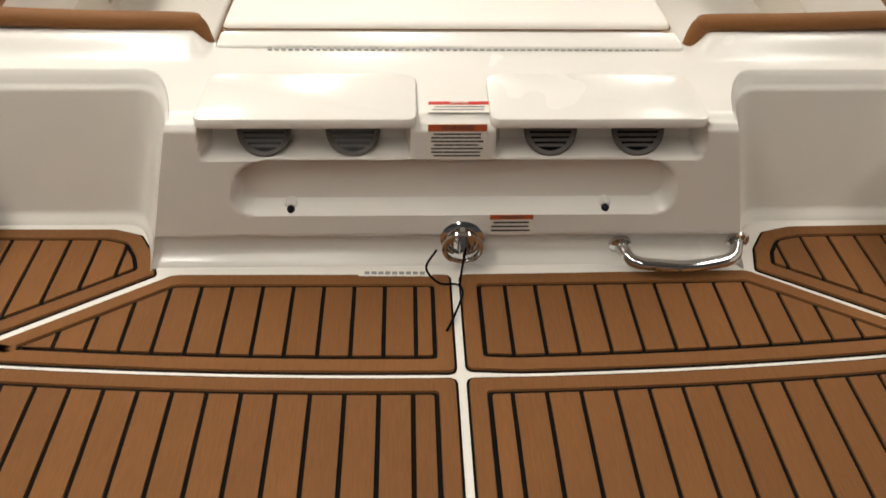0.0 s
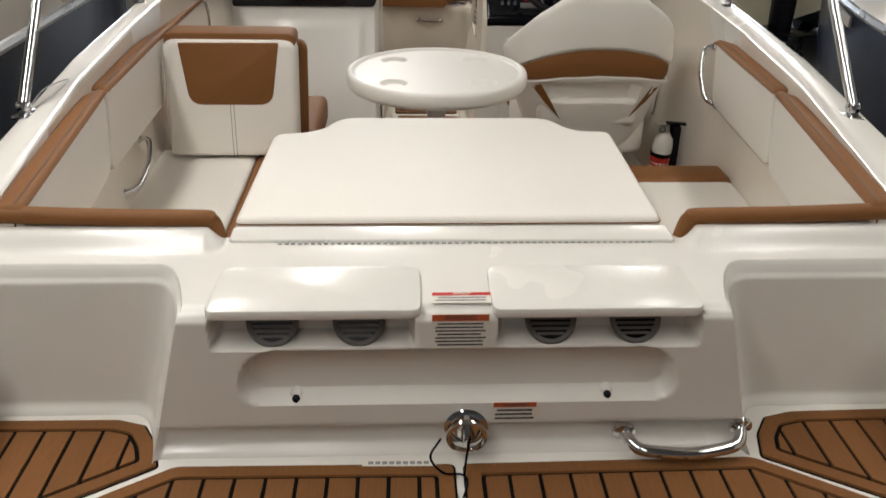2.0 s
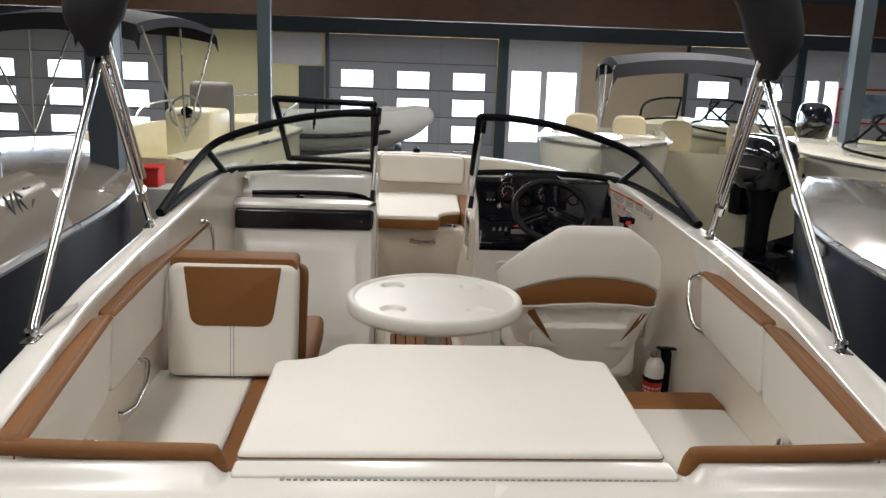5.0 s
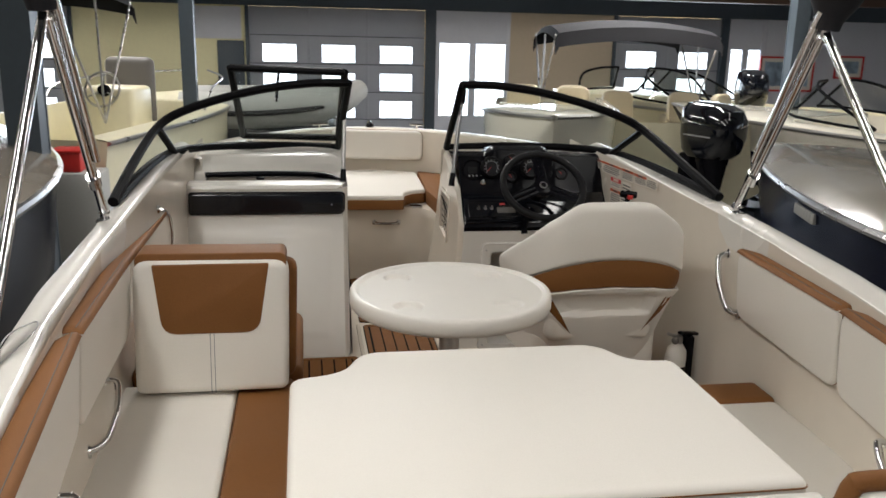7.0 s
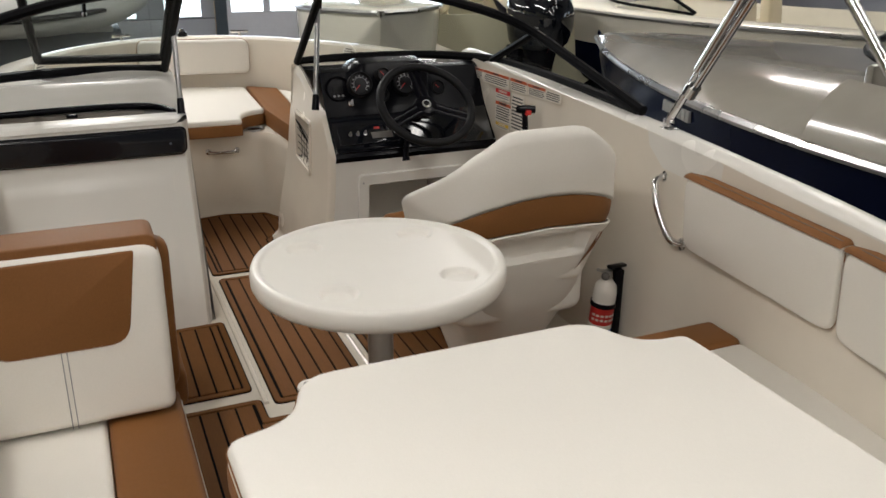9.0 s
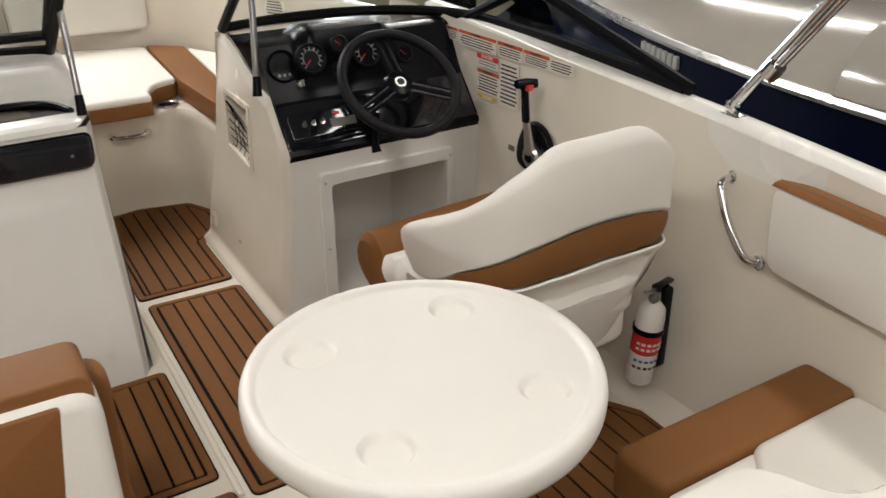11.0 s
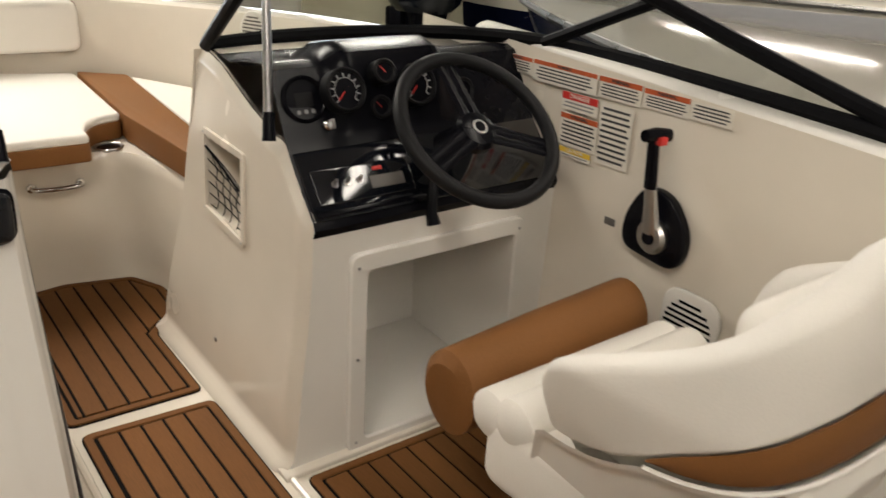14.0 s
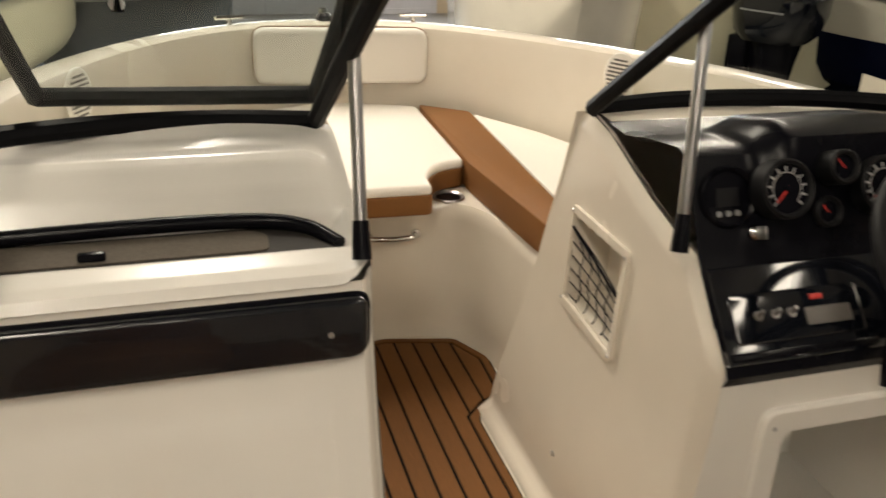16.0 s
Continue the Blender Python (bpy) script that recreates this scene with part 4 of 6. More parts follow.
bb = bmesh.new()
oo, ii = pp, offset_poly(pp, 0.017)
rows = [[bb.verts.new((*p, d)) for p in poly] for poly, d in ((oo, -0.004), (oo, 0.007), (ii, 0.007), (ii, -0.002))]
for r0, r1 in zip(rows, rows[1:]):
    for k in range(len(r0)):
        bb.faces.new((r0[k], r0[(k + 1) % len(r0)], r1[(k + 1) % len(r0)], r1[k]))
part("pocket_frame", on_side(bb), LINER, pocket)
bb = bmesh.new()
mouth, back_ = [(4.932, 0.484), (5.166, 0.506), (5.164, 0.708), (4.928, 0.702)], [(4.95, 0.50), (5.15, 0.515), (5.15, 0.70), (4.95, 0.695)]
v0 = [bb.verts.new((side_x(z) + 0.003, y, z)) for y, z in mouth]
v1 = [bb.verts.new((0.385, y, z)) for y, z in back_]
for k in range(4):
    bb.faces.new((v0[k], v0[(k + 1) % 4], v1[(k + 1) % 4], v1[k]))
bb.faces.new(v1)
part("cavity", bb, LINER, pocket, "cream pocket inside")
# Black panel painted in for the shade of an opening into the console.
part("gap_shade", box(0.372, 0.384, 4.96, 5.14, 0.64, 0.695), BLACK, pocket, "black panel for the shade of a slot at the pocket back")
for y, z in ((4.928, 0.70), (5.166, 0.71), (4.932, 0.482), (5.168, 0.502)):
    part("screw", moved(lathe([(0.004, 0), (0.003, 0.002)], 10), pose(side_x(z) - 0.007, y, z, 0, -90, 0)), STEEL, pocket)
for k in range(6):
    y0, y1 = 5.160, 4.938
    z0, z1 = 0.668 - 0.032 * k, 0.606 - 0.022 * k
    pts = [(side_x(0.6) + 0.004 + 0.012 * math.sin(math.pi * f), y0 + (y1 - y0) * f, z0 + (z1 - z0) * f - 0.010 * math.sin(math.pi * f)) for f in grid(0, 1, 8)]
    part("net_cord", tube(pts, 0.0017, 5), BLACK, pocket)
for k in range(5):
    y0 = 5.13 - 0.042 * k
    pts = [(side_x(0.6) + 0.004 + 0.012 * math.sin(math.pi * f), y0 - 0.012 * math.sin(3 * math.pi * f), 0.648 - 0.010 * k - f * (0.15 - 0.006 * k)) for f in grid(0, 1, 10)]
    part("net_cord", tube(pts, 0.0015, 5), BLACK, pocket)
part("net_hem", tube([(side_x(0.66) - 0.002, 5.164, 0.672), (side_x(0.64) + 0.002, 5.05, 0.636), (side_x(0.6) - 0.001, 4.93, 0.605)], 0.0034, 6), BLACK, pocket)

# dash
dash = thing("dashboard", "gloss black dashboard with gauges and switch panel", "dashboard")


def dash_profile(x):
    hump = sm(0.44, 0.50, x) * sm(0.80, 0.74, x)
    return [(4.614, 0.600), (4.602, 0.625), (4.610, 0.640), (4.720, 0.772), (4.728, 0.785), (4.738, 0.800), (4.79 - 0.03 * hump, 0.90 + 0.03 * hump), (4.81 - 0.03 * hump, 0.935 + 0.035 * hump),
            (4.84, 0.945 + 0.04 * hump), (4.95, 0.930 + 0.035 * hump), (5.02, 0.915), (5.10, 0.92)]


xsd = grid(0.318, 1.05, 60)
part("dash_moulding", loft([[(x, *p) for p in dash_profile(x)] for x in xsd], close=False), BLACK, dash, smooth=True)
low = pose(0, 4.662, 0.7045, 50.2, 0, 0)
part("switch_panel", moved(box(0.325, 1.03, -0.082, 0.084, -0.002, 0.005, 0.004), low), GLOSSBLACK, dash, "gloss black lower panel")
part("radio", moved(prism(rounded([(0.345, -0.05), (0.60, -0.05), (0.60, 0.035), (0.345, 0.035)], 0.01), 0.004, 0.010, 0.003), low), GLOSSBLACK, dash)
for k in range(3):
    part("toggle", moved(tube([(0.395 + 0.032 * k, -0.005, 0.008), (0.395 + 0.032 * k, 0.0, 0.026)], [0.006, 0.004], 8), low), STEEL, dash)
    part("toggle_nut", moved(lathe([(0.009, 0.0), (0.008, 0.004)], 10), low @ pose(0.395 + 0.032 * k, -0.005, 0.009)), STEEL, dash)
part("display", moved(box(0.485, 0.575, -0.03, 0.0, 0.009, 0.012, 0.001), low), GREYVINYL, dash)
part("red_switch", moved(box(0.50, 0.525, 0.012, 0.022, 0.009, 0.014, 0.002), low), RED, dash)
part("trim_bar", moved(box(0.33, 0.62, -0.075, -0.062, 0.004, 0.008, 0.002), low), BLACK, dash)
up = lambda x, y, z: pose(x, y, z, 68, 0, 0)
DIAL = mat("dial_white", (0.34, 0.34, 0.34), 0.4, grain=0.03, scale=40)
for gx, gy, gzz, r in ((0.470, 4.735, 0.895, 0.047), (0.668, 4.735, 0.890, 0.047), (0.568, 4.728, 0.930, 0.026), (0.572, 4.745, 0.843, 0.024), (0.385, 4.775, 0.872, 0.050), (0.83, 4.765, 0.855, 0.028)):
    g = thing("gauge", "round dash gauge with a chrome bezel and black dial", "gauge", "dash gauges")
    m = up(gx, gy, gzz)
    bez = RUBBER if r != 0.050 else BLACK
    part("bezel", moved(lathe([(r + 0.004, -0.03), (r + 0.004, 0.006), (r, 0.010), (r - 0.005, 0.006), (r - 0.005, 0.0)], 32), m), bez, g)
    part("dial", moved(lathe([(r - 0.004, -0.001), (r - 0.004, 0.001)], 28), m), BLACK, g)
    if r > 0.04 and bez is RUBBER:
        for k in range(11):
            a = radians(225 - 27 * k)
            part("tick", moved(box(-0.0016, 0.0016, r - 0.017, r - 0.009, 0.001, 0.002), m @ pose(0, 0, 0, 0, 0, math.degrees(a) - 90)), DIAL, g)
        part("scale_ring", moved(tube([((r - 0.019) * math.cos(a), (r - 0.019) * math.sin(a), 0.0012) for a in grid(radians(-45), radians(225), 20)], 0.0010, 5), m), DIAL, g)
        part("needle", moved(box(-0.0015, 0.0015, -0.006, r - 0.016, 0.003, 0.004), m @ pose(0, 0, 0, 0, 0, 135)), RED, g)
        part("hub", moved(lathe([(0.006, 0.001), (0.005, 0.006)], 12), m), BLACK, g)
    elif bez is BLACK:
        part("screen", moved(box(-0.022, 0.022, -0.016, 0.016, 0.001, 0.003), m), RUBBER, g)
        for k in range(3):
            part("key", moved(lathe([(0.006, 0.001), (0.005, 0.004)], 10), m @ pose(-0.018 + 0.018 * k, -0.028, 0)), GREYPRINT, g)
    else:
        part("needle", moved(box(-0.001, 0.001, -0.003, r - 0.008, 0.003, 0.004), m @ pose(0, 0, 0, 0, 0, 40)), RED, g)
key = thing("ignition_key", "chrome ignition switch with a key on the dash", "ignition switch")
part("barrel", moved(lathe([(0.014, 0), (0.013, 0.008), (0.008, 0.012)], 16), up(0.43, 4.745, 0.815)), CHROME, key)
part("key_blade", moved(box(-0.002, 0.002, -0.011, 0.011, 0.01, 0.034, 0.001), up(0.43, 4.745, 0.815)), STEEL, key)

# steering wheel
wheel = thing("steering_wheel", "black three-spoke steering wheel on the helm", "steering wheel")
wm = pose(0.660, 4.490, 0.838, 41, 0, 0)
part("rim", moved(tube([(0.187 * math.cos(a), 0.187 * math.sin(a), 0.012) for a in grid(0, 2 * math.pi, 48)], 0.0165, 12), wm), RUBBER, wheel)
part("hub", moved(lathe([(0.048, -0.02), (0.05, 0.0), (0.042, 0.012), (0.026, 0.016)], 28), wm), BLACK, wheel)
part("badge", moved(lathe([(0.019, 0.016), (0.018, 0.019)], 20), wm), STEEL, wheel, "round silver badge")
part("badge_inset", moved(lathe([(0.013, 0.019), (0.012, 0.0205)], 16), wm), BLACK, wheel)
for a in (90, 205, 335):
    for w in (-0.013, 0.013):
        d = radians(a)
        p = lambda r, s=w: (r * math.cos(d) - s * math.sin(d), r * math.sin(d) + s * math.cos(d), 0.006)
        part("spoke", moved(tube([p(0.03), p(0.10), p(0.181)], [0.016, 0.012, 0.013], 8, flat=0.4), wm), BLACK, wheel)
part("column", tube([(0.663, 4.50, 0.84), (0.663, 4.61, 0.775)], 0.03, 16), BLACK, wheel)
part("tilt_lever", tube([(0.63, 4.60, 0.72), (0.60, 4.56, 0.63), (0.60, 4.55, 0.605)], [0.012, 0.014, 0.017], 8), BLACK, wheel)

# throttle on the side wall
thr = thing("throttle_control", "black and silver throttle lever on the side wall", "throttle")
tp = rounded([(-0.095, -0.08), (0.08, -0.095), (0.10, 0.0), (0.035, 0.085), (-0.045, 0.09), (-0.095, 0.0)], 0.05, 6)
tm = pose(1.052, 4.258, 0.622, 90, 0, -90)
part("base_plate", moved(prism(tp, 0, 0.03, 0.008, 3), tm), BLACK, thr)
part("lever_boss", moved(lathe([(0.04, 0.03), (0.042, 0.045), (0.034, 0.055)], 24), tm @ pose(0.01, -0.02, 0)), STEEL, thr, "silver lever boss")
part("lever_cap", moved(lathe([(0.018, 0.055), (0.016, 0.059)], 20), tm @ pose(0.01, -0.02, 0)), BLACK, thr)
part("lever_arm", moved(tube([(0.01, -0.02, 0.045), (0.004, 0.06, 0.055), (0.0, 0.11, 0.062)], [0.028, 0.02, 0.016], 10, flat=0.5), tm), STEEL, thr, "silver lever arm")
part("lever_stem", moved(tube([(0.0, 0.10, 0.062), (-0.005, 0.215, 0.068)], [0.017, 0.015], 10, flat=0.7), tm), BLACK, thr)
part("grip", moved(tube([(0.006, 0.222, 0.03), (-0.004, 0.224, 0.066), (-0.006, 0.226, 0.10)], [0.015, 0.018, 0.014], 10), tm), BLACK, thr)
part("trim_button", moved(box(0.006, 0.022, 0.205, 0.224, 0.052, 0.075, 0.003), tm), RED, thr, "red trim button")

vent = thing("speaker_grille", "white slotted speaker grille low on the side wall", "speaker grille")
vm_ = pose(1.050, 4.13, 0.405, 90, 0, -90)
part("plate", moved(prism(rounded([(-0.08, -0.09), (0.08, -0.09), (0.085, 0.09), (-0.08, 0.09)], 0.055, 6), 0, 0.012, 0.005), vm_), GEL, vent)
for k in range(9):
    h = -0.06 + 0.015 * k
    w = math.sqrt(max(0.068**2 - h * h, 0.0004))
    part("slot", moved(box(-w, w, h - 0.0035, h + 0.0035, 0.0115, 0.0125), vm_), BLACK, vent)
clip = thing("drain_fitting", "small dark fitting on the side wall near the throttle", "fitting")
part("plate", box(1.045, 1.056, 4.395, 4.43, 0.565, 0.585, 0.002), GREYVINYL, clip)

# warning labels along the side wall under the windscreen
WX = 1.056


def wall_label(y, z, w, h, head, material, lines, label, title):
    x = WX - 0.030 * sm(4.2, 4.8, y)
    return warning_label(-w / 2, w / 2, -h / 2, h / 2, head, material, pose(x, y, z, 0, 0, -90 + 3), lines, label, title)


for y1, y0, z1, z0, head, ink, lines, label, title in (
        (4.846, 4.728, 0.926, 0.882, 0.26, ORANGE, 4, "cream and orange warning label under the windscreen", "WARNING"),
        (4.722, 4.503, 0.928, 0.874, 0.22, ORANGE, 4, "wide cream and orange warning label under the windscreen", "WARNING"),
        (4.500, 4.368, 0.928, 0.876, 0.26, ORANGE, 4, "cream and orange warning label under the windscreen", "WARNING"),
        (4.364, 4.235, 0.926, 0.880, 0.28, ORANGE, 4, "cream and orange warning label under the windscreen", "WARNING"),
        (4.230, 4.122, 0.924, 0.884, 0.02, PAPER, 4, "plain cream label under the windscreen", ""),
        (4.612, 4.492, 0.868, 0.822, 0.42, RED, 2, "cream and red danger label under the windscreen", "DANGER"),
        (4.610, 4.484, 0.814, 0.730, 0.17, ORANGE, 6, "tall cream and orange warning label under the windscreen", "WARNING"),
        (4.604, 4.496, 0.726, 0.700, 0.55, YELLOW, 1, "yellow and cream caution label under the windscreen", "CAUTION"),
        (4.486, 4.384, 0.866, 0.712, 0.02, PAPER, 10, "tall grey-printed label under the windscreen", "")):
    wall_label((y0 + y1) / 2, (z0 + z1) / 2, y1 - y0, z1 - z0, head, ink, lines, label, title)

# fire extinguisher
ext = thing("fire_extinguisher", "white fire extinguisher in a black bracket on the side wall", "fire extinguisher")
em = pose(0.958, 3.625, 0.125, 3, 3, 0)
part("cylinder", moved(lathe([(0.0, 0.0), (0.036, 0.0), (0.040, 0.006), (0.040, 0.215), (0.036, 0.245), (0.022, 0.262), (0.016, 0.272)], 32, cap=False), em), TABLETOP, ext, "white painted cylinder")
part("red_label", moved(lathe([(0.0405, 0.105), (0.0405, 0.168)], 32, cap=False), em), RED, ext, "red printed band")
part("white_label", moved(lathe([(0.0407, 0.055), (0.0407, 0.10)], 32, cap=False), em), PAPER, ext)
for k in range(6):
    a = radians(195 + 22 * k)
    for z, mm in ((0.085, BLUEPRINT), (0.063, PRINT), (0.125, PAPER), (0.142, PAPER)):
        part("print_mark", moved(box(-0.0055, 0.0055, -0.0008, 0, -0.004, 0.004), em @ pose(0.0412 * math.cos(a), 0.0412 * math.sin(a), z, 0, 0, math.degrees(a) + 90)), mm, ext)
part("strap", moved(lathe([(0.0415, 0.168), (0.0445, 0.170), (0.0445, 0.184), (0.0415, 0.186)], 32, cap=False), em), BLACK, ext, "black strap")
part("valve", moved(lathe([(0.015, 0.268), (0.017, 0.28), (0.013, 0.30)], 16), em), STEEL, ext)
part("gauge", moved(lathe([(0.014, 0), (0.014, 0.006), (0.010, 0.009)], 16), em @ pose(-0.018, -0.012, 0.285, 80, 0, -40)), GREYVINYL, ext, "round pressure gauge")
part("handle", moved(box(-0.045, 0.05, -0.011, 0.011, 0.302, 0.314, 0.004), em @ pose(0, 0, 0, 0, 8, 20)), BLACK, ext, "black squeeze handle")
part("lever", moved(box(0.02, 0.05, -0.009, 0.009, 0.235, 0.312, 0.004), em @ pose(0, 0, 0, 0, 0, 20)), BLACK, ext)
part("hose_nozzle", moved(tube([(0.0, 0.0, 0.295), (-0.03, -0.004, 0.303), (-0.05, -0.006, 0.31)], 0.006, 8), em), STEEL, ext)
part("bracket", box(0.995, 1.035, 3.60, 3.65, 0.16, 0.42, 0.006), BLACK, ext)


# ---- driver's bucket seat ----
seat = thing("helm_chair", "white vinyl bucket helm seat with a caramel band, seen from behind", "chair")
SM = pose(0.645, 3.835, 0, 0, 0, 1)
DEG = 180 / math.pi


def ring_at(phi, z, inset=0.0):
    a = lerp_table([(0.20, 0.17), (0.36, 0.235), (0.5, 0.275), (0.60, 0.312), (0.70, 0.335), (0.85, 0.325), (0.96, 0.312)], z) - inset
    c = lerp_table([(0.20, 0.20), (0.36, 0.28), (0.5, 0.33), (0.60, 0.360), (0.70, 0.372), (0.85, 0.376), (0.96, 0.366)], z) - inset
    s, co = math.sin(phi), math.cos(phi)
    k = (abs(s) ** 3.6 + abs(co) ** 3.6) ** (-1 / 3.6)
    return SM @ Vector((a * s * k, -c * co * k + 0.02, z))


def top_z(phi):
    return lerp_table([(0, 0.962), (19, 0.962), (26, 0.955), (31, 0.936), (36, 0.914), (42, 0.892), (50, 0.850), (58, 0.812), (66, 0.782), (76, 0.750), (88, 0.712), (93, 0.690), (97, 0.650), (99, 0.600)], abs(phi) * DEG)


def band(phi):
    p = abs(phi) * DEG
    hi = lerp_table([(0, 0.762), (14, 0.759), (25, 0.747), (34, 0.730), (42, 0.705), (52, 0.670), (58, 0.645), (64, 0.612)], p)
    return min(hi - 0.001, lerp_table([(0, 0.663), (25, 0.655), (38, 0.638), (46, 0.627), (56, 0.615), (64, 0.608)], p)), hi


def low_edge(phi):
    p = abs(phi) * DEG
    return band(phi)[1] if p < 64 else lerp_table([(64, 0.612), (72, 0.575), (80, 0.552), (88, 0.540), (95, 0.535), (99, 0.545)], p)


PH = [radians(a) for a in grid(-90, 90, 72)]
PH = [radians(a) for a in (-99, -98.6, -97.8, -96.5, -94.8, -92.6)] + PH + [radians(a) for a in (92.6, 94.8, 96.5, 97.8, 98.6, 99)]
PS = [radians(a) for a in grid(-150, 150, 72)]


def upper(phi, v):
    e = min(max((abs(phi) * DEG - 89) / 10, 0), 1)
    close = 0.032 * (1 - math.sqrt(1 - e * e))
    lo, hi = low_edge(phi), top_z(phi) - 0.032
    hi = max(hi, lo + 0.01)
    droop = min(0.022 * sm(30, 55, abs(phi) * DEG), hi - 0.45)
    if v <= 1:
        return ring_at(phi, lo + (hi - lo) * v, close + 0.008 * (1 - sm(0, 0.07, v)))
    if v <= 2:
        a = (v - 1) * math.pi
        return ring_at(phi, hi + 0.032 * math.sin(a) - droop * (v - 1), 0.032 - (0.032 - close) * math.cos(a))
    return ring_at(phi, hi - droop + (0.44 - hi + droop) * (v - 2), 0.064 - close + 0.03 * (v - 2))


part("backrest", sheet(upper, PH, [0, 0.015, 0.03, 0.05, 0.07] + grid(0.1, 1, 9) + [1.1, 1.2, 1.3, 1.4, 1.5, 1.6, 1.7, 1.8, 1.9, 2.0] + [2.3, 2.7, 3.0]), VINYL, seat)
PB = [radians(a) for a in grid(-64, 64, 48)]
part("band", sheet(lambda p, v: ring_at(p, band(p)[0] + (band(p)[1] - band(p)[0]) * v, 0.003 - 0.004 * math.sin(math.pi * v)), PB, grid(0, 1, 5)), BROWN, seat, "caramel brown band round the back")


def lower(phi, v):
    p = abs(phi) * DEG
    top = (band(phi)[0] if p < 64 else low_edge(phi) - 0.004) - 0.16 * sm(96, 112, p)
    z = top - v * (top - 0.20)
    lip = 0.008 * (1 - sm(0.02, 0.09, v))
    hollow = 0.030 * dent(phi, z, radians(-38), radians(27), 0.545, 0.640, 0.018)
    return ring_at(phi, z, hollow - lip)


part("shell", sheet(lower, PS, grid(0, 0.4, 26)[:-1] + grid(0.4, 1, 12)), TABLETOP, seat, "white moulded seat shell")
for s in (-1, 1):
    b = bmesh.new()
    pts = [(radians(s * 37), 0.622), (radians(s * 43), 0.608), (radians(s * 37), 0.55), (radians(s * 27), 0.475), (radians(s * 32), 0.55)]
    b.faces.new([b.verts.new(ring_at(p, z, -0.0035)) for p, z in pts])
    part("accent", b, BROWN, seat, "caramel brown accent")
part("hinge_seam", tube([ring_at(p, band(p)[0] - 0.004, -0.007) for p in PB], 0.004, 6), TABLETOP, seat)
part("seat_cushion", moved(prism(rounded([(-0.24, -0.24), (0.24, -0.24), (0.27, 0.26), (-0.27, 0.26)], 0.08), 0.30, 0.455, 0.03, 4), SM), VINYL, seat)
for k, (y, z) in enumerate(((0.17, 0.455), (0.235, 0.44))):
    part("seat_roll", moved(tube([(-0.265, y, z), (-0.25, y, z), (0.25, y, z), (0.265, y, z)], [0.03, 0.05, 0.05, 0.03], 14), SM), VINYL, seat)
part("front_bolster", tube([(0.378, 4.188, 0.418), (0.390, 4.190, 0.419), (0.66, 4.215, 0.420), (0.94, 4.243, 0.418), (0.952, 4.245, 0.416)], [0.055, 0.072, 0.074, 0.072, 0.055], 20, flat=1.3), BROWN, seat, "caramel brown flip-up bolster")
part("inner_pad", prism(rounded([(0.42, 3.54), (0.84, 3.54), (0.82, 3.66), (0.44, 3.66)], 0.05), 0.44, 0.84, 0.04, 4), VINYL, seat)
part("base", moved(lathe([(0.15, 0.09), (0.19, 0.2), (0.20, 0.30)], 28), SM), TABLETOP, seat)
part("pedestal", moved(lathe([(0.16, -0.003), (0.15, 0.01), (0.06, 0.03), (0.06, 0.2)], 24), SM), STEEL, seat)

# ---- windscreen ----
def mirror(pts):
    return [(0.066 - x, y, z) for x, y, z in pts]


W_LOW = [(0.318, 5.170, 0.930), (0.52, 5.185, 0.936), (0.76, 5.140, 0.942), (0.96, 5.00, 0.952), (1.075, 4.77, 0.962), (1.115, 4.50, 0.960), (1.130, 4.15, 0.950), (1.135, 3.74, 0.935)]
W_TOP = [(0.290, 4.605, 1.292), (0.46, 4.620, 1.288), (0.66, 4.610, 1.262), (0.86, 4.570, 1.215), (1.01, 4.500, 1.165), (1.085, 4.39, 1.115), (1.122, 4.10, 1.030), (1.135, 3.72, 0.937)]
screen = thing("windscreen", "curved walk-through windscreen with black frame", "windscreen")
for s in (1, -1):
    lo, hi = (W_LOW, W_TOP) if s > 0 else (mirror(W_LOW), mirror(W_TOP))
    a, c = smooth_line(lo, 6), smooth_line(hi, 6)
    part("lower_rail", tube(a, 0.019, 8), FRAME, screen)
    part("upper_rail", tube(c, 0.0185, 8), FRAME, screen)
    part("inner_post", tube([lo[0], hi[0]], 0.017, 8), FRAME, screen)
    part("brace", tube([Vector(lo[4]) + Vector((0, -0.03, 0)), Vector(hi[5])], 0.016, 8), FRAME, screen)
    pane = part("pane", loft([[p for p in a], [p for p in c]], close=False), GLASS, screen, "curved clear pane")
    pane.visible_shadow = False
part("strut", tube([(0.330, 4.832, 1.20), (0.279, 4.733, 0.850)], 0.0102, 10), STEEL, screen, "silver support strut")
part("strut_foot", tube([(0.281, 4.736, 0.865), (0.272, 4.72, 0.805)], [0.0125, 0.0155], 10), BLACK, screen)
part("strut_top", tube([(0.338, 4.848, 1.255), (0.329, 4.830, 1.19)], 0.018, 8), BLACK, screen)
part("strut", tube([(-0.226, 4.935, 1.23), (-0.243, 4.786, 0.860)], 0.0102, 10), STEEL, screen, "silver support strut")
part("strut_foot", tube([(-0.242, 4.792, 0.875), (-0.245, 4.77, 0.820)], [0.0125, 0.0155], 10), BLACK, screen)
part("strut_top", tube([(-0.223, 4.962, 1.295), (-0.227, 4.930, 1.215)], 0.018, 8), BLACK, screen)
walkp = thing("walkthrough_pane", "open centre windscreen pane folded over the port side", "windscreen pane")
quad = [Vector(p) for p in ((-0.240, 4.625, 1.338), (-0.747, 4.737, 1.345), (-0.731, 5.20, 0.985), (-0.250, 5.175, 0.978))]
for k in range(4):
    part("rail", tube([quad[k], quad[(k + 1) % 4]], 0.017, 8), FRAME, walkp)
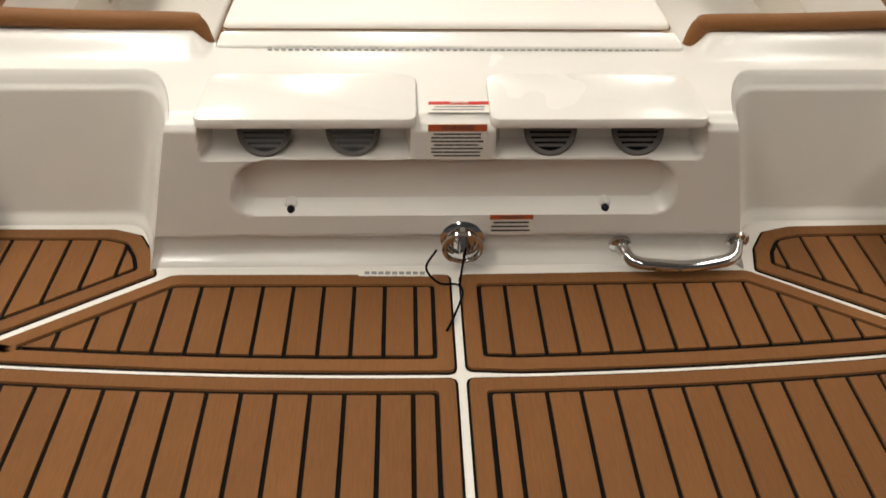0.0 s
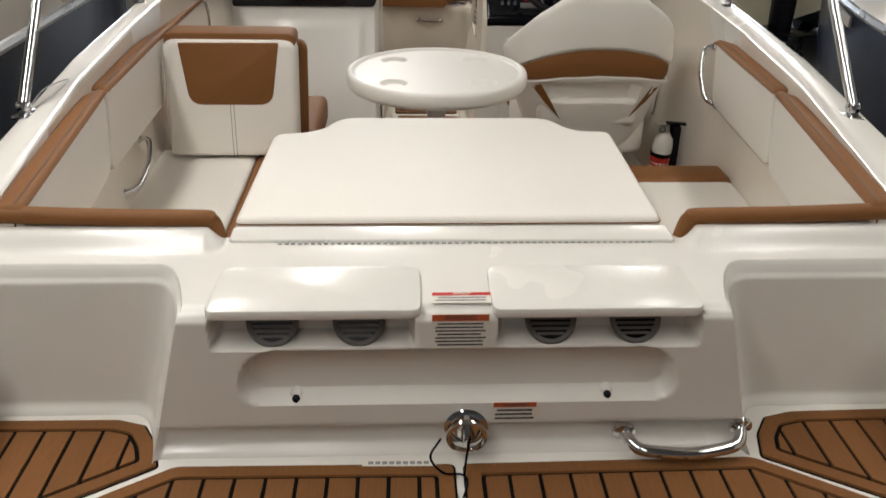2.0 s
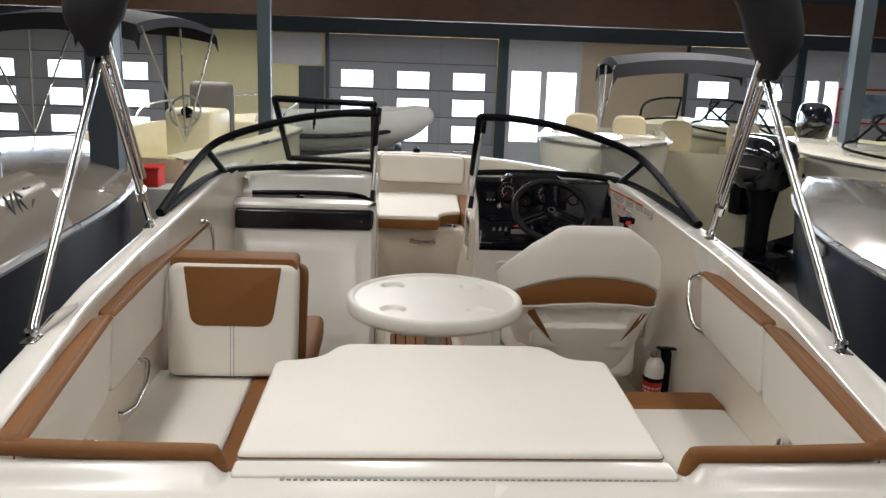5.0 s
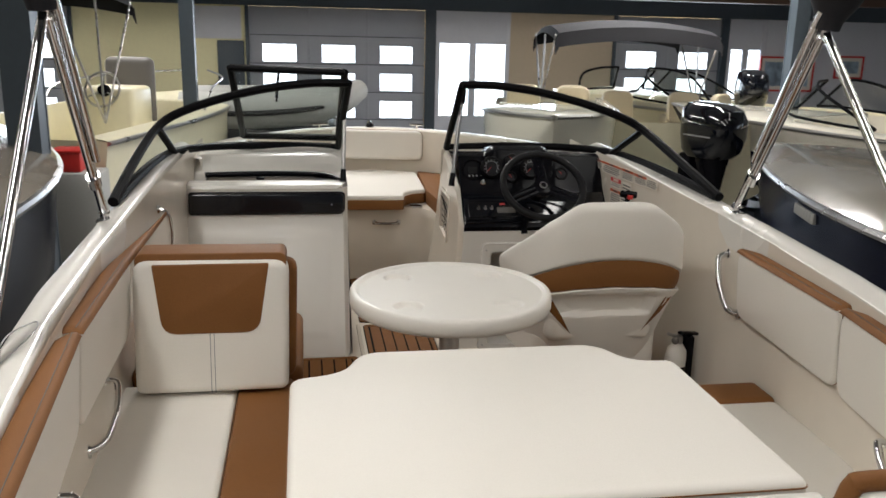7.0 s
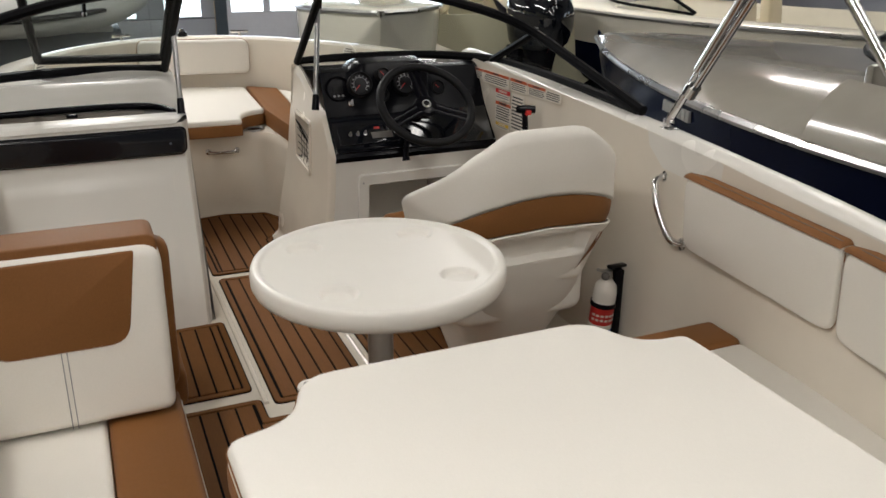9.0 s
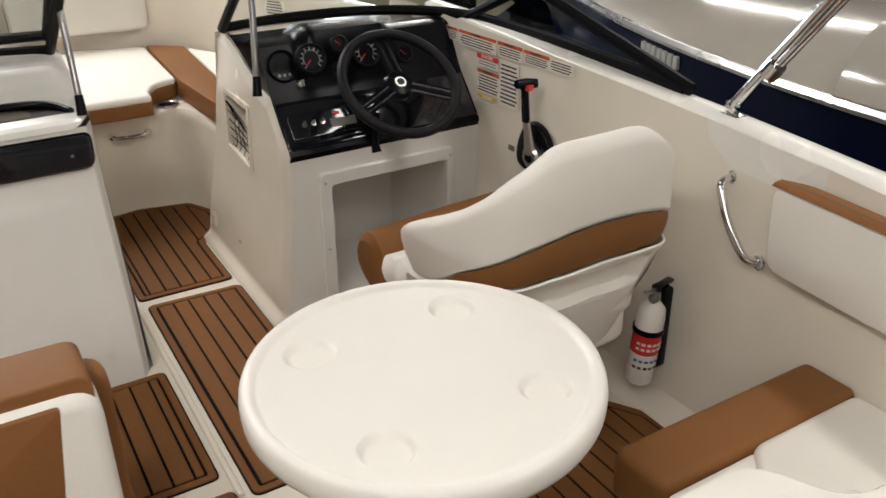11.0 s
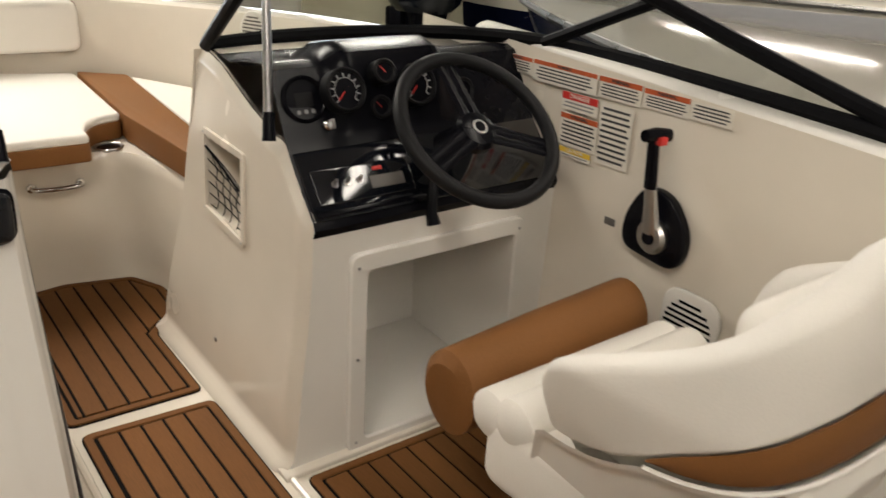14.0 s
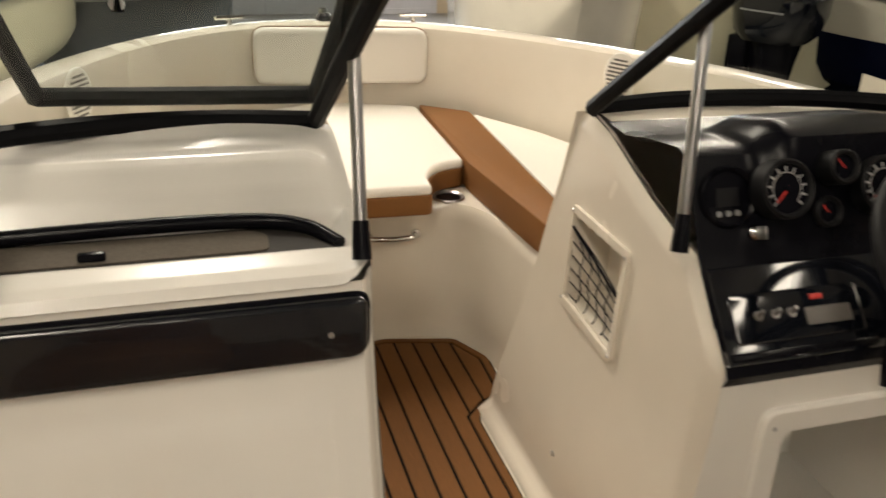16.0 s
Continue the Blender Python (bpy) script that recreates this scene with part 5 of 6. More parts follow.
b = bmesh.new()
b.faces.new([b.verts.new(p) for p in quad])
part("pane", b, GLASS, walkp).visible_shadow = False
part("latch_strap", tube([(-0.53, 4.69, 1.34), (-0.54, 4.70, 1.28), (-0.545, 4.69, 1.20)], [0.016, 0.018, 0.022], 8, flat=0.35), BLACK, walkp)
part("latch_pin", moved(lathe([(0.009, 0), (0.008, 0.006)], 12), pose(-0.545, 4.68, 1.21, 90, 0, 0)), STEEL, walkp)

# ---- bow ----
bow = thing("bow_moulding", "cream moulded bow cockpit with wraparound coaming", "bow cockpit", kind="structure")
COAM = [(0.985, 4.95), (0.955, 5.4), (0.875, 5.9), (0.735, 6.35), (0.545, 6.68), (0.30, 6.88), (0.035, 6.94)]
right = [(x - 0.033, y) for x, y in COAM]
path = smooth_line([(0.033 + x, y, 0) for x, y in right] + [(0.033 - x, y, 0) for x, y in right[-2::-1]], 8)


def rim_z(y):
    return 0.905 - 0.075 * sm(5.0, 6.95, y)


nP = len(path)
norm = []
for i in range(nP):
    d = (path[min(i + 1, nP - 1)] - path[max(i - 1, 0)]).normalized()
    norm.append(Vector((d.y, -d.x, 0)))
coam_rows = [(-0.03, lambda y: -0.003), (0.0, lambda y: 0.44), (0.0, lambda y: rim_z(y) - 0.03), (0.006, lambda y: rim_z(y) - 0.008), (0.02, lambda y: rim_z(y)), (0.075, lambda y: rim_z(y) + 0.004), (0.10, lambda y: rim_z(y) - 0.008), (0.115, lambda y: rim_z(y) - 0.05), (0.10, lambda y: rim_z(y) - 0.4)]
part("coaming", loft([[path[i] + norm[i] * o + Vector((0, 0, f(path[i].y))) for i in range(nP)] for o, f in coam_rows], close=False), LINER, bow)
inner_edge = [(0.38, 5.20), (0.372, 5.45), (0.362, 5.65), (0.325, 5.82), (0.24, 5.915), (0.05, 5.945), (-0.17, 5.915), (-0.255, 5.82), (-0.295, 5.65), (-0.305, 5.45), (-0.31, 5.20)]
ie = smooth_line([(x, y, 0) for x, y in inner_edge], 5)
outer_pts = [Vector((0.033 + (p.x - 0.033) * 1.0, p.y, 0)) for p in path]


def seat_ring(z, grow):
    c = Vector((0.035, 5.4, 0))
    return [Vector((p.x, p.y, z)) + (p - c).normalized() * grow for p in ie]


rings = [seat_ring(-0.003, -0.02), seat_ring(0.03, -0.006), seat_ring(0.07, 0.0), seat_ring(0.40, 0.0), seat_ring(0.435, 0.004), seat_ring(0.45, 0.016), seat_ring(0.452, 0.05)]
rings.append([path[round(i * (nP - 1) / (len(ie) - 1))] + Vector((0, 0, 0.452)) for i in range(len(ie))])
part("seat_moulding", loft(rings, close=False), LINER, bow)
part("helm_front", sheet(lambda u, v: (0.30 + u * 0.70, 5.205 + 0.27 * (1 - v), v * 0.915), grid(0, 1, 6), grid(0, 1, 8)), LINER, bow)
part("helm_cowl", sheet(lambda u, v: (0.33 + u * 0.72, 4.98 + v * 0.23, 0.912 + 0.012 * v), grid(0, 1, 10), grid(0, 1, 6)), LINER, bow)
part("port_front", sheet(lambda u, v: (-0.98 + u * 0.75, 5.2 + 0.24 * (1 - v), v * 0.92), grid(0, 1, 6), grid(0, 1, 8)), LINER, bow)
part("cup_holder", moved(lathe([(0.040, -0.06), (0.040, 0.002), (0.047, 0.006), (0.049, 0.002)], 28, cap=False), pose(0.262, 5.962, 0.454)), STEEL, bow, "stainless cup holder rim")
# The seat is solid here; a black disc stands for the well's shade.
part("cup_well_shade", moved(lathe([(0.039, 0.003), (0.039, 0.0035)], 24), pose(0.262, 5.962, 0.4505)), BLACK, bow, "black disc for the shade inside the cup holder")
grab_rail((0.0, 5.935, 0.357), (0.150, 5.925, 0.357), (0, -0.022, -0.004), 0.0085, "small chrome pull handle on the bow seat front")


def bow_cushion(poly, z0, z1, material, label, band_mat=None):
    root = thing("bow_cushion", label, "cushion", "bow seat cushions")
    if band_mat:
        part("side_band", prism(offset_poly(poly, -0.002), z0, z0 + 0.062, 0.006), band_mat, root, "caramel brown side band")
    part("pad", prism(poly, z0 + (0.055 if band_mat else 0), z1, 0.016, 4), material, root)
    return root


centre_poly = rounded([(-0.30, 5.86), (-0.12, 5.835), (0.172, 5.825), (0.178, 5.93), (0.235, 6.02), (0.336, 6.05), (0.362, 6.74), (0.03, 6.86), (-0.295, 6.74)], [0.02, 0.02, 0.02, 0.05, 0.05, 0.02, 0.03, 0.05, 0.03], 5)
bow_cushion(centre_poly, 0.455, 0.545, VINYL, "white vinyl bow seat cushion with a cup notch", BROWN)
for s in (1, -1):
    mx = lambda pts: [(0.033 + s * (x - 0.033), y) for x, y in (pts if s > 0 else pts[::-1])]
    bow_cushion(mx(rounded([(0.372, 5.46), (0.458, 5.40), (0.535, 6.61), (0.372, 6.74), (0.338, 6.0)], 0.015)), 0.455, 0.548, BROWN, "caramel vinyl strip cushion in the bow")
    bow_cushion(mx(rounded([(0.468, 5.30), (0.93, 5.30), (0.84, 5.90), (0.70, 6.32), (0.545, 6.60)], 0.03)), 0.455, 0.54, VINYL, "white vinyl side cushion in the bow")
bol = thing("bow_bolster", "white vinyl bow backrest cushion with brown piping", "cushion")
bp_ = rounded([(-0.24, 0.625), (0.415, 0.615), (0.415, 0.825), (-0.24, 0.835)], 0.05, 6)


def lay_bow(b):
    for v in b.verts:
        x, z, d = v.co.x, v.co.y, v.co.z
        v.co = (x, 6.905 - 0.30 * (x - 0.035) ** 2 * 1.6 - d, z)
    return b


part("pad", lay_bow(prism(bp_, 0.0, 0.065, 0.022, 4)), VINYL, bol)
part("piping", lay_bow(tube([(*p, 0.03) for p in offset_poly(bp_, -0.001)] + [(*offset_poly(bp_, -0.001)[0], 0.03)], 0.003, 6)), BROWN, bol)
for s, (x, y, yaw) in ((1, (0.826, 6.0, 63)), (-1, (-0.76, 6.0, -63))):
    sp = thing("speaker_grille", "white slotted oval speaker grille in the bow", "speaker grille", "bow speakers")
    m = pose(x, y, 0.80, 90, 0, -yaw if s > 0 else -yaw)
    part("plate", moved(prism([(0.06 * math.cos(a), 0.075 * math.sin(a)) for a in grid(0, 2 * math.pi, 32)[:-1]], 0, 0.010, 0.004), m), TABLETOP, sp)
    for k in range(9):
        h = -0.052 + 0.013 * k
        w = 0.048 * math.sqrt(max(1 - (h / 0.062) ** 2, 0.05))
        part("slot", moved(box(-w, w, h - 0.003, h + 0.003, 0.0098, 0.0105), m), GREYVINYL, sp)
nav = thing("bow_light", "small chrome and black bow navigation light", "navigation light")
part("body", moved(lathe([(0.03, 0), (0.03, 0.018), (0.02, 0.03)], 20), pose(0.05, 7.0, 0.832)), BLACK, nav)
part("lens", moved(lathe([(0.018, 0.028), (0.015, 0.045)], 16), pose(0.05, 7.0, 0.832)), CHROME, nav)
for s in (-1, 1):
    cl = thing("cleat", "small chrome pull-up cleat on the bow rim", "cleat", "bow cleats")
    part("bar", tube([(0.035 + s * 0.30, 6.92, 0.86), (0.035 + s * 0.40, 6.88, 0.862)], 0.008, 8), CHROME, cl)
    part("post", tube([(0.035 + s * 0.35, 6.90, 0.82), (0.035 + s * 0.35, 6.90, 0.86)], 0.009, 8), CHROME, cl)

# ---- bimini frame ----
for s, c in ((-1, (-1.045, 2.418, -1.068, 3.578, -1.06, 3.09)), (1, (1.062, 2.414, 1.132, 3.577, 1.05, 3.06))):
    bim = thing("folded_bimini", "folded stainless bimini frame with black boot", "folded bimini", "folded bimini sides")
    fx, fy, gx, gy, ax, ay = c
    apex = Vector((ax, ay, 1.575))
    for x, y in ((fx, fy), (gx, gy)):
        z = gz(y) + 0.006
        part("foot_plate", box(x - 0.02, x + 0.02, y - 0.035, y + 0.035, z - 0.004, z + 0.005, 0.002), CHROME, bim)
        part("foot_hinge", box(x - 0.012, x + 0.012, y - 0.016, y + 0.016, z + 0.004, z + 0.035, 0.004), CHROME, bim)
        part("pin", tube([(x - 0.018, y, z + 0.024), (x + 0.018, y, z + 0.024)], 0.006, 8), CHROME, bim)
    part("rear_leg", tube([(fx, fy, gz(fy) + 0.03), apex + Vector((0, 0.03, 0.02))], 0.0135, 12), CHROME, bim)
    p0 = Vector((gx, gy, gz(gy) + 0.03))
    d = apex - p0
    part("main_bow", tube([p0, p0 + d * 1.05], 0.0135, 12), CHROME, bim)
    off = Vector((-s * 0.004, -0.034, -0.004))
    part("second_bow", tube([p0 + d * 0.18 + off * 0.6, p0 + d * 1.05 + off], 0.012, 12), CHROME, bim)
    off2 = Vector((-s * 0.03, -0.016, 0.0))
    part("third_bow", tube([p0 + d * 0.30 + off2 * 0.8, p0 + d * 1.05 + off2], 0.012, 12), CHROME, bim)
    part("slider", tube([p0 + d * 0.17 + off * 0.4, p0 + d * 0.22 + off * 0.4], 0.021, 10, flat=1.3), CHROME, bim)
    part("collar", tube([apex - Vector((0, 0, 0.05)), apex + Vector((0, 0.02, 0.0))], 0.02, 10), CHROME, bim)
    top = smooth_line([apex + Vector((0, -0.02, -0.02)), apex + Vector((-s * 0.0, -0.04, 0.12)), apex + Vector((-s * 0.10, -0.05, 0.30)), apex + Vector((-s * 0.35, -0.05, 0.42)), Vector((0.0, ay - 0.05, 2.06))], 6)
    part("boot", tube(top, [0.035 + 0.055 * sm(0, 6, i) for i in range(len(top))], 14), CANVAS, bim, "black canvas boot")

# cord lying on the port gunwale
cord = thing("cord_loop", "thin clear cord looped on the gunwale", "cord")
part("loop", tube(smooth_line([(-1.03, 2.45, gz(2.45) + 0.012), (-1.0, 2.56, gz(2.5) + 0.03), (-1.02, 2.66, gz(2.6) + 0.02), (-1.06, 2.60, gz(2.6) + 0.012), (-1.05, 2.48, gz(2.5) + 0.012)], 6), 0.0018, 5), STEEL, cord)

# ---- teak foam panels on the sole ----
teak_panel([(-0.130, 3.885), (0.205, 3.885), (0.212, 5.005), (-0.130, 5.02)], 0.0, 0.0558, "brown teak-look foam panel on the centre hatch", -0.102, 0.025, 0.022)
teak_panel([(-0.145, 5.075), (0.205, 5.070), (0.205, 5.44), (0.255, 5.49), (0.325, 5.52), (0.335, 5.74), (0.27, 5.87), (0.05, 5.92), (-0.17, 5.88), (-0.25, 5.75), (-0.26, 5.52), (-0.19, 5.49), (-0.145, 5.44)], 0.0, 0.058, "brown teak-look foam panel on the bow sole", -0.10, 0.02, 0.022)
teak_panel([(-0.93, 4.0), (-0.190, 4.0), (-0.190, 4.575), (-0.93, 4.565)], 0.0, 0.058, "brown teak-look foam panel before the port console", -0.245, 0.02, 0.022)
teak_panel([(0.275, 3.86), (0.96, 3.86), (0.96, 4.57), (0.275, 4.57)], 0.0, 0.058, "brown teak-look foam panel under the helm seat", 0.31, 0.02, 0.022)
teak_panel([(0.0, 2.75), (0.43, 2.75), (0.43, 3.20), (0.99, 3.20), (0.99, 3.60), (0.93, 3.70), (0.86, 3.79), (0.0, 3.79)], 0.0, 0.058, "brown teak-look foam panel on the cockpit sole", 0.035, 0.02, 0.022)
teak_panel([(-0.46, 2.75), (-0.055, 2.75), (-0.055, 3.80), (-0.175, 3.80), (-0.175, 3.93), (-0.46, 3.93)], 0.0, 0.058, "brown teak-look foam panel on the cockpit sole", -0.09, 0.02, 0.022)
for side, x in ((-1, -0.160), (1, 0.243)):
    rib = thing("hatch_rim", "raised white rim along the centre hatch", "hatch rim", "hatch rims", "structure")
    part("rib", tube([(x, 3.9, 0.0), (x, 5.02, 0.0)], 0.010, 8), LINER, rib)
lat = thing("hatch_latch", "round chrome hatch latch in the sole", "latch")
part("plate", moved(lathe([(0.048, 0), (0.046, 0.008), (0.03, 0.009)], 28), pose(0.005, 3.94, 0.004)), TABLETOP, lat)
part("ring", moved(lathe([(0.028, 0.008), (0.026, 0.014), (0.02, 0.012)], 24), pose(0.005, 3.94, 0.004)), CHROME, lat)
part("bar", box(-0.018, 0.028, 3.936, 3.944, 0.014, 0.02, 0.002), CHROME, lat)


# ---- other boats in the showroom ----
def hull_ring(t, beam, deck_z, keel_z, sheer=0.12, full=0.45, fine=2.3):
    """A half-breadth and heights at the station t from stern (0) to stem (1)."""
    w = beam / 2 * (1 - max(0, (t - full) / (1 - full)) ** fine) + 0.01
    return w, deck_z + sheer * max(0, t - 0.4), keel_z + (deck_z - keel_z) * max(0, (t - 0.62) / 0.38) ** 2.2


def show_boat(m, length, beam, deck, upper, lower, label, group="boats on show", cockpit=(0.04, 0.62), inner=None, split=0.45, screen=True, keel=-0.55, console=False, rail=False, shape=(0.12, 0.45, 2.3), crown=0.03):
    """A moored-on-trailer runabout, stern at the origin and stem towards +y; z as in the showroom."""
    root = thing("show_boat", label, "boat", group)
    ts = grid(0, 1, 26)
    inner = inner or upper
    rise = max(crown - 0.03, 0)

    def section(t, f):
        w, dz, kz = hull_ring(t, beam, deck, keel, *shape)
        z = dz + (kz - dz) * f
        return w * (1 - 0.12 * f - 0.88 * max(0, (f - 0.55) / 0.45) ** 1.6), z
    for s in (-1, 1):
        part("topside", moved(sheet(lambda t, f: (s * section(t, f)[0], t * length, section(t, f)[1]), ts, grid(0, split, 5)), m), upper, root)
        part("bottom", moved(sheet(lambda t, f: (s * section(t, f)[0], t * length, section(t, f)[1]), ts, grid(split, 1, 6)), m), lower, root)
        part("rub_rail", moved(tube([(s * (section(t, 0)[0] + 0.01), t * length, section(t, 0)[1] - 0.02) for t in ts], 0.022, 6), m), STEEL, root, "chrome rub rail")
        part("side_deck", moved(sheet(lambda t, f: (s * section(t, 0)[0] * (1 - 0.17 * f), t * length, section(t, 0)[1] + crown * math.sin(1.4 * f ** 0.8)), grid(0, cockpit[1], 18), grid(0, 1, 8)), m), upper, root)
        part("inner_wall", moved(sheet(lambda t, f: (s * section(t, 0)[0] * (0.83 - 0.06 * f), t * length, section(t, 0)[1] + crown * 0.98 - 0.5 * f), grid(cockpit[0], cockpit[1], 12), [0, 0.1, 1]), m), inner, root)
    part("transom", moved(sheet(lambda u, f: (u * section(0, f)[0], 0, section(0, f)[1]), grid(-1, 1, 8), grid(0, 1, 8)), m), upper, root)
    part("foredeck", moved(sheet(lambda u, t: (u * section(t, 0)[0], t * length, section(t, 0)[1] + max(crown, 0.09) * (1 - abs(u) ** 3.5) * (1 - t) ** 0.45), grid(-1, 1, 24), grid(cockpit[1], 1, 14)), m), upper, root)
    part("sole", moved(box(-beam * 0.42, beam * 0.42, length * cockpit[0], length * cockpit[1], deck - 0.52, deck - 0.46), m), inner, root)
    part("bulkhead", moved(box(-beam * 0.38, beam * 0.38, length * cockpit[1] - 0.05, length * cockpit[1], deck - 0.5, deck + 0.08 + rise, 0.02), m), inner, root)
    part("motor_well", moved(box(-beam * 0.4, beam * 0.4, 0.02, length * cockpit[0] + 0.1, deck - 0.5, deck - 0.04, 0.03), m), inner, root)
    if screen:
        y1, w = length * cockpit[1], beam * 0.40
        for s in (-1, 1):
            lo = smooth_line([(s * 0.22, y1 + 0.28, deck + rise + 0.16), (s * w * 0.6, y1 + 0.22, deck + rise + 0.15), (s * w * 0.95, y1 - 0.05, deck + rise + 0.11), (s * w * 1.03, y1 - 0.9, deck + rise + 0.05)], 5)
            hi = smooth_line([(s * 0.22, y1 - 0.02, deck + rise + 0.48), (s * w * 0.6, y1 - 0.08, deck + rise + 0.46), (s * w * 0.9, y1 - 0.3, deck + rise + 0.36), (s * w * 1.03, y1 - 0.92, deck + rise + 0.06)], 5)
            part("screen_rail", moved(tube(lo, 0.016, 6), m), FRAME, root)
            part("screen_rail", moved(tube(hi, 0.018, 6), m), FRAME, root)
            part("screen_post", moved(tube([lo[0], hi[0]], 0.016, 6), m), FRAME, root)
            part("screen_pane", moved(loft([lo, hi], close=False), m), GLASS, root).visible_shadow = False
    for s in ((-1, 1) if not console else ()):
        part("seat", moved(box(s * beam * 0.2 - 0.22, s * beam * 0.2 + 0.22, length * cockpit[1] - 1.25, length * cockpit[1] - 0.85, deck - 0.46, deck - 0.1, 0.05), m), BEIGEVINYL, root, "beige vinyl seat")
        part("seat_back", moved(prism(rounded([(-0.22, 0), (0.22, 0), (0.20, 0.42), (-0.20, 0.42)], 0.12, 6), -0.06, 0.06, 0.03), m @ pose(s * beam * 0.2, length * cockpit[1] - 1.28, deck - 0.2, 84, 0, 0)), BEIGEVINYL, root, "beige vinyl seat back")
    if console:
        part("console", moved(box(-0.32, 0.32, length * 0.42, length * 0.52, deck - 0.46, deck + 0.30, 0.06, 3), m), inner, root)
        part("console_seat", moved(box(-0.30, 0.30, length * 0.53, length * 0.56, deck - 0.3, deck + 0.62, 0.08, 3), m), GREYVINYL, root, "dark grey seat back")
        wm2 = m @ pose(0, length * 0.42 - 0.06, deck + 0.28, 70, 0, 0)
        part("wheel_rim", moved(tube([(0.2 * math.cos(a), 0.2 * math.sin(a), 0) for a in grid(0, 2 * math.pi, 24)], 0.014, 8), wm2), STEEL, root)
        for a in (90, 210, 330):
            part("wheel_spoke", moved(tube([(0, 0, -0.03), (0.2 * math.cos(radians(a)), 0.2 * math.sin(radians(a)), 0)], 0.01, 6), wm2), STEEL, root)
        part("wheel_hub", moved(lathe([(0.07, -0.06), (0.06, 0.0)], 16), wm2), BLACK, root)
    if rail:
        for s in (-1, 1):
            part("bow_rail", moved(tube(smooth_line([(s * section(t, 0)[0] * 0.9, t * length, section(t, 0)[1] + h) for t, h in ((0.5, 0.03), (0.56, 0.25), (0.75, 0.3), (0.97, 0.3))], 5), 0.013, 8), m), STEEL, root)
    for y in (0.25, 0.7):
        part("trailer_bunk", moved(box(-0.7, 0.7, length * y - 0.06, length * y + 0.06, GROUND + 0.25 - m.translation.z, keel + 0.1, 0.01), m), COLUMN, root)
    part("trailer_beam", moved(box(-0.06, 0.06, -0.2, length + 0.5, GROUND + 0.22 - m.translation.z, GROUND + 0.34 - m.translation.z, 0.01), m), COLUMN, root)
    for s in (-1, 1):
        part("trailer_wheel", moved(lathe([(0.12, -0.09), (0.27, -0.09), (0.30, -0.05), (0.30, 0.05), (0.27, 0.09), (0.12, 0.09)], 24), m @ pose(s * 0.95, length * 0.3, GROUND + 0.30 - m.translation.z, 0, 90, 0)), RUBBER, root)
    return root


def outboard(m, label):
    """A black outboard motor, clamp at the origin, skeg below; the cowl on top."""
    root = thing("outboard_motor", label, "outboard motor", "outboard motors")
    cowl = []
    for z, a, c, dy in ((0.0, 0.15, 0.20, 0), (0.06, 0.185, 0.25, -0.01), (0.20, 0.20, 0.285, -0.02), (0.34, 0.195, 0.29, -0.02), (0.44, 0.17, 0.27, 0.0), (0.49, 0.12, 0.20, 0.03), (0.505, 0.04, 0.1, 0.05)):
        cowl.append([(a * math.copysign(abs(math.cos(t)) ** 0.7, math.cos(t)), dy - 0.18 + c * math.copysign(abs(math.sin(t)) ** 0.7, math.sin(t)), z) for t in grid(0, 2 * math.pi, 28)[:-1]])
    part("cowl", moved(loft(cowl), m), GLOSSBLACK, root, "gloss black cowl")
    part("leg", moved(loft([[(w * math.cos(t), -0.2 + d * math.sin(t), z) for t in grid(0, 2 * math.pi, 16)[:-1]] for z, w, d in ((0.0, 0.13, 0.17), (-0.12, 0.10, 0.15), (-0.3, 0.06, 0.13), (-0.7, 0.045, 0.12))]), m), BLACK, root)
    part("cavitation_plate", moved(box(-0.12, 0.12, -0.5, -0.05, -0.62, -0.60, 0.008), m), BLACK, root)
    part("gear_case", moved(tube([(0, -0.45, -0.78), (0, -0.35, -0.78), (0, -0.1, -0.78), (0, 0.02, -0.78)], [0.03, 0.06, 0.06, 0.015], 12), m), BLACK, root)
    part("skeg", moved(box(-0.01, 0.01, -0.3, -0.1, -0.98, -0.78, 0.004), m), BLACK, root)
    for k in range(3):
        part("propeller_blade", moved(box(-0.045, 0.045, -0.006, 0.006, 0.03, 0.16, 0.005), m @ pose(0, -0.46, -0.78, 0, 120 * k, 25)), BLACK, root)
    part("bracket", moved(box(-0.12, 0.12, -0.08, 0.06, -0.28, 0.02, 0.02), m), BLACK, root)
    part("stripe", moved(box(-0.202, 0.202, -0.34, -0.05, 0.20, 0.212, 0.002), m), GREYPRINT, root, "grey cowl stripe")
    return root


def bimini(m, w, l, h, label):
    root = thing("bimini_top", label, "bimini top", "bimini tops")
    part("canopy", moved(sheet(lambda u, v: (u * w / 2, v * l, h - 0.10 * u * u - 0.10 * (2 * v - 1) ** 2 - (0.08 if abs(u) > 0.98 else 0) - (0.16 if v in (0, 1) else 0)), [-1, -0.99] + grid(-0.95, 0.95, 14) + [0.99, 1], [0] + grid(0.02, 0.98, 10) + [1]), m), CANVAS, root, "black canvas canopy")
    for s in (-1, 1):
        for y in (0.05, 0.5, 0.95):
            part("frame_leg", moved(tube([(s * w / 2, l * 0.5, 0.0), (s * w / 2 * 0.98, l * y, h - 0.2)], 0.012, 8), m), STEEL, root)
    return root


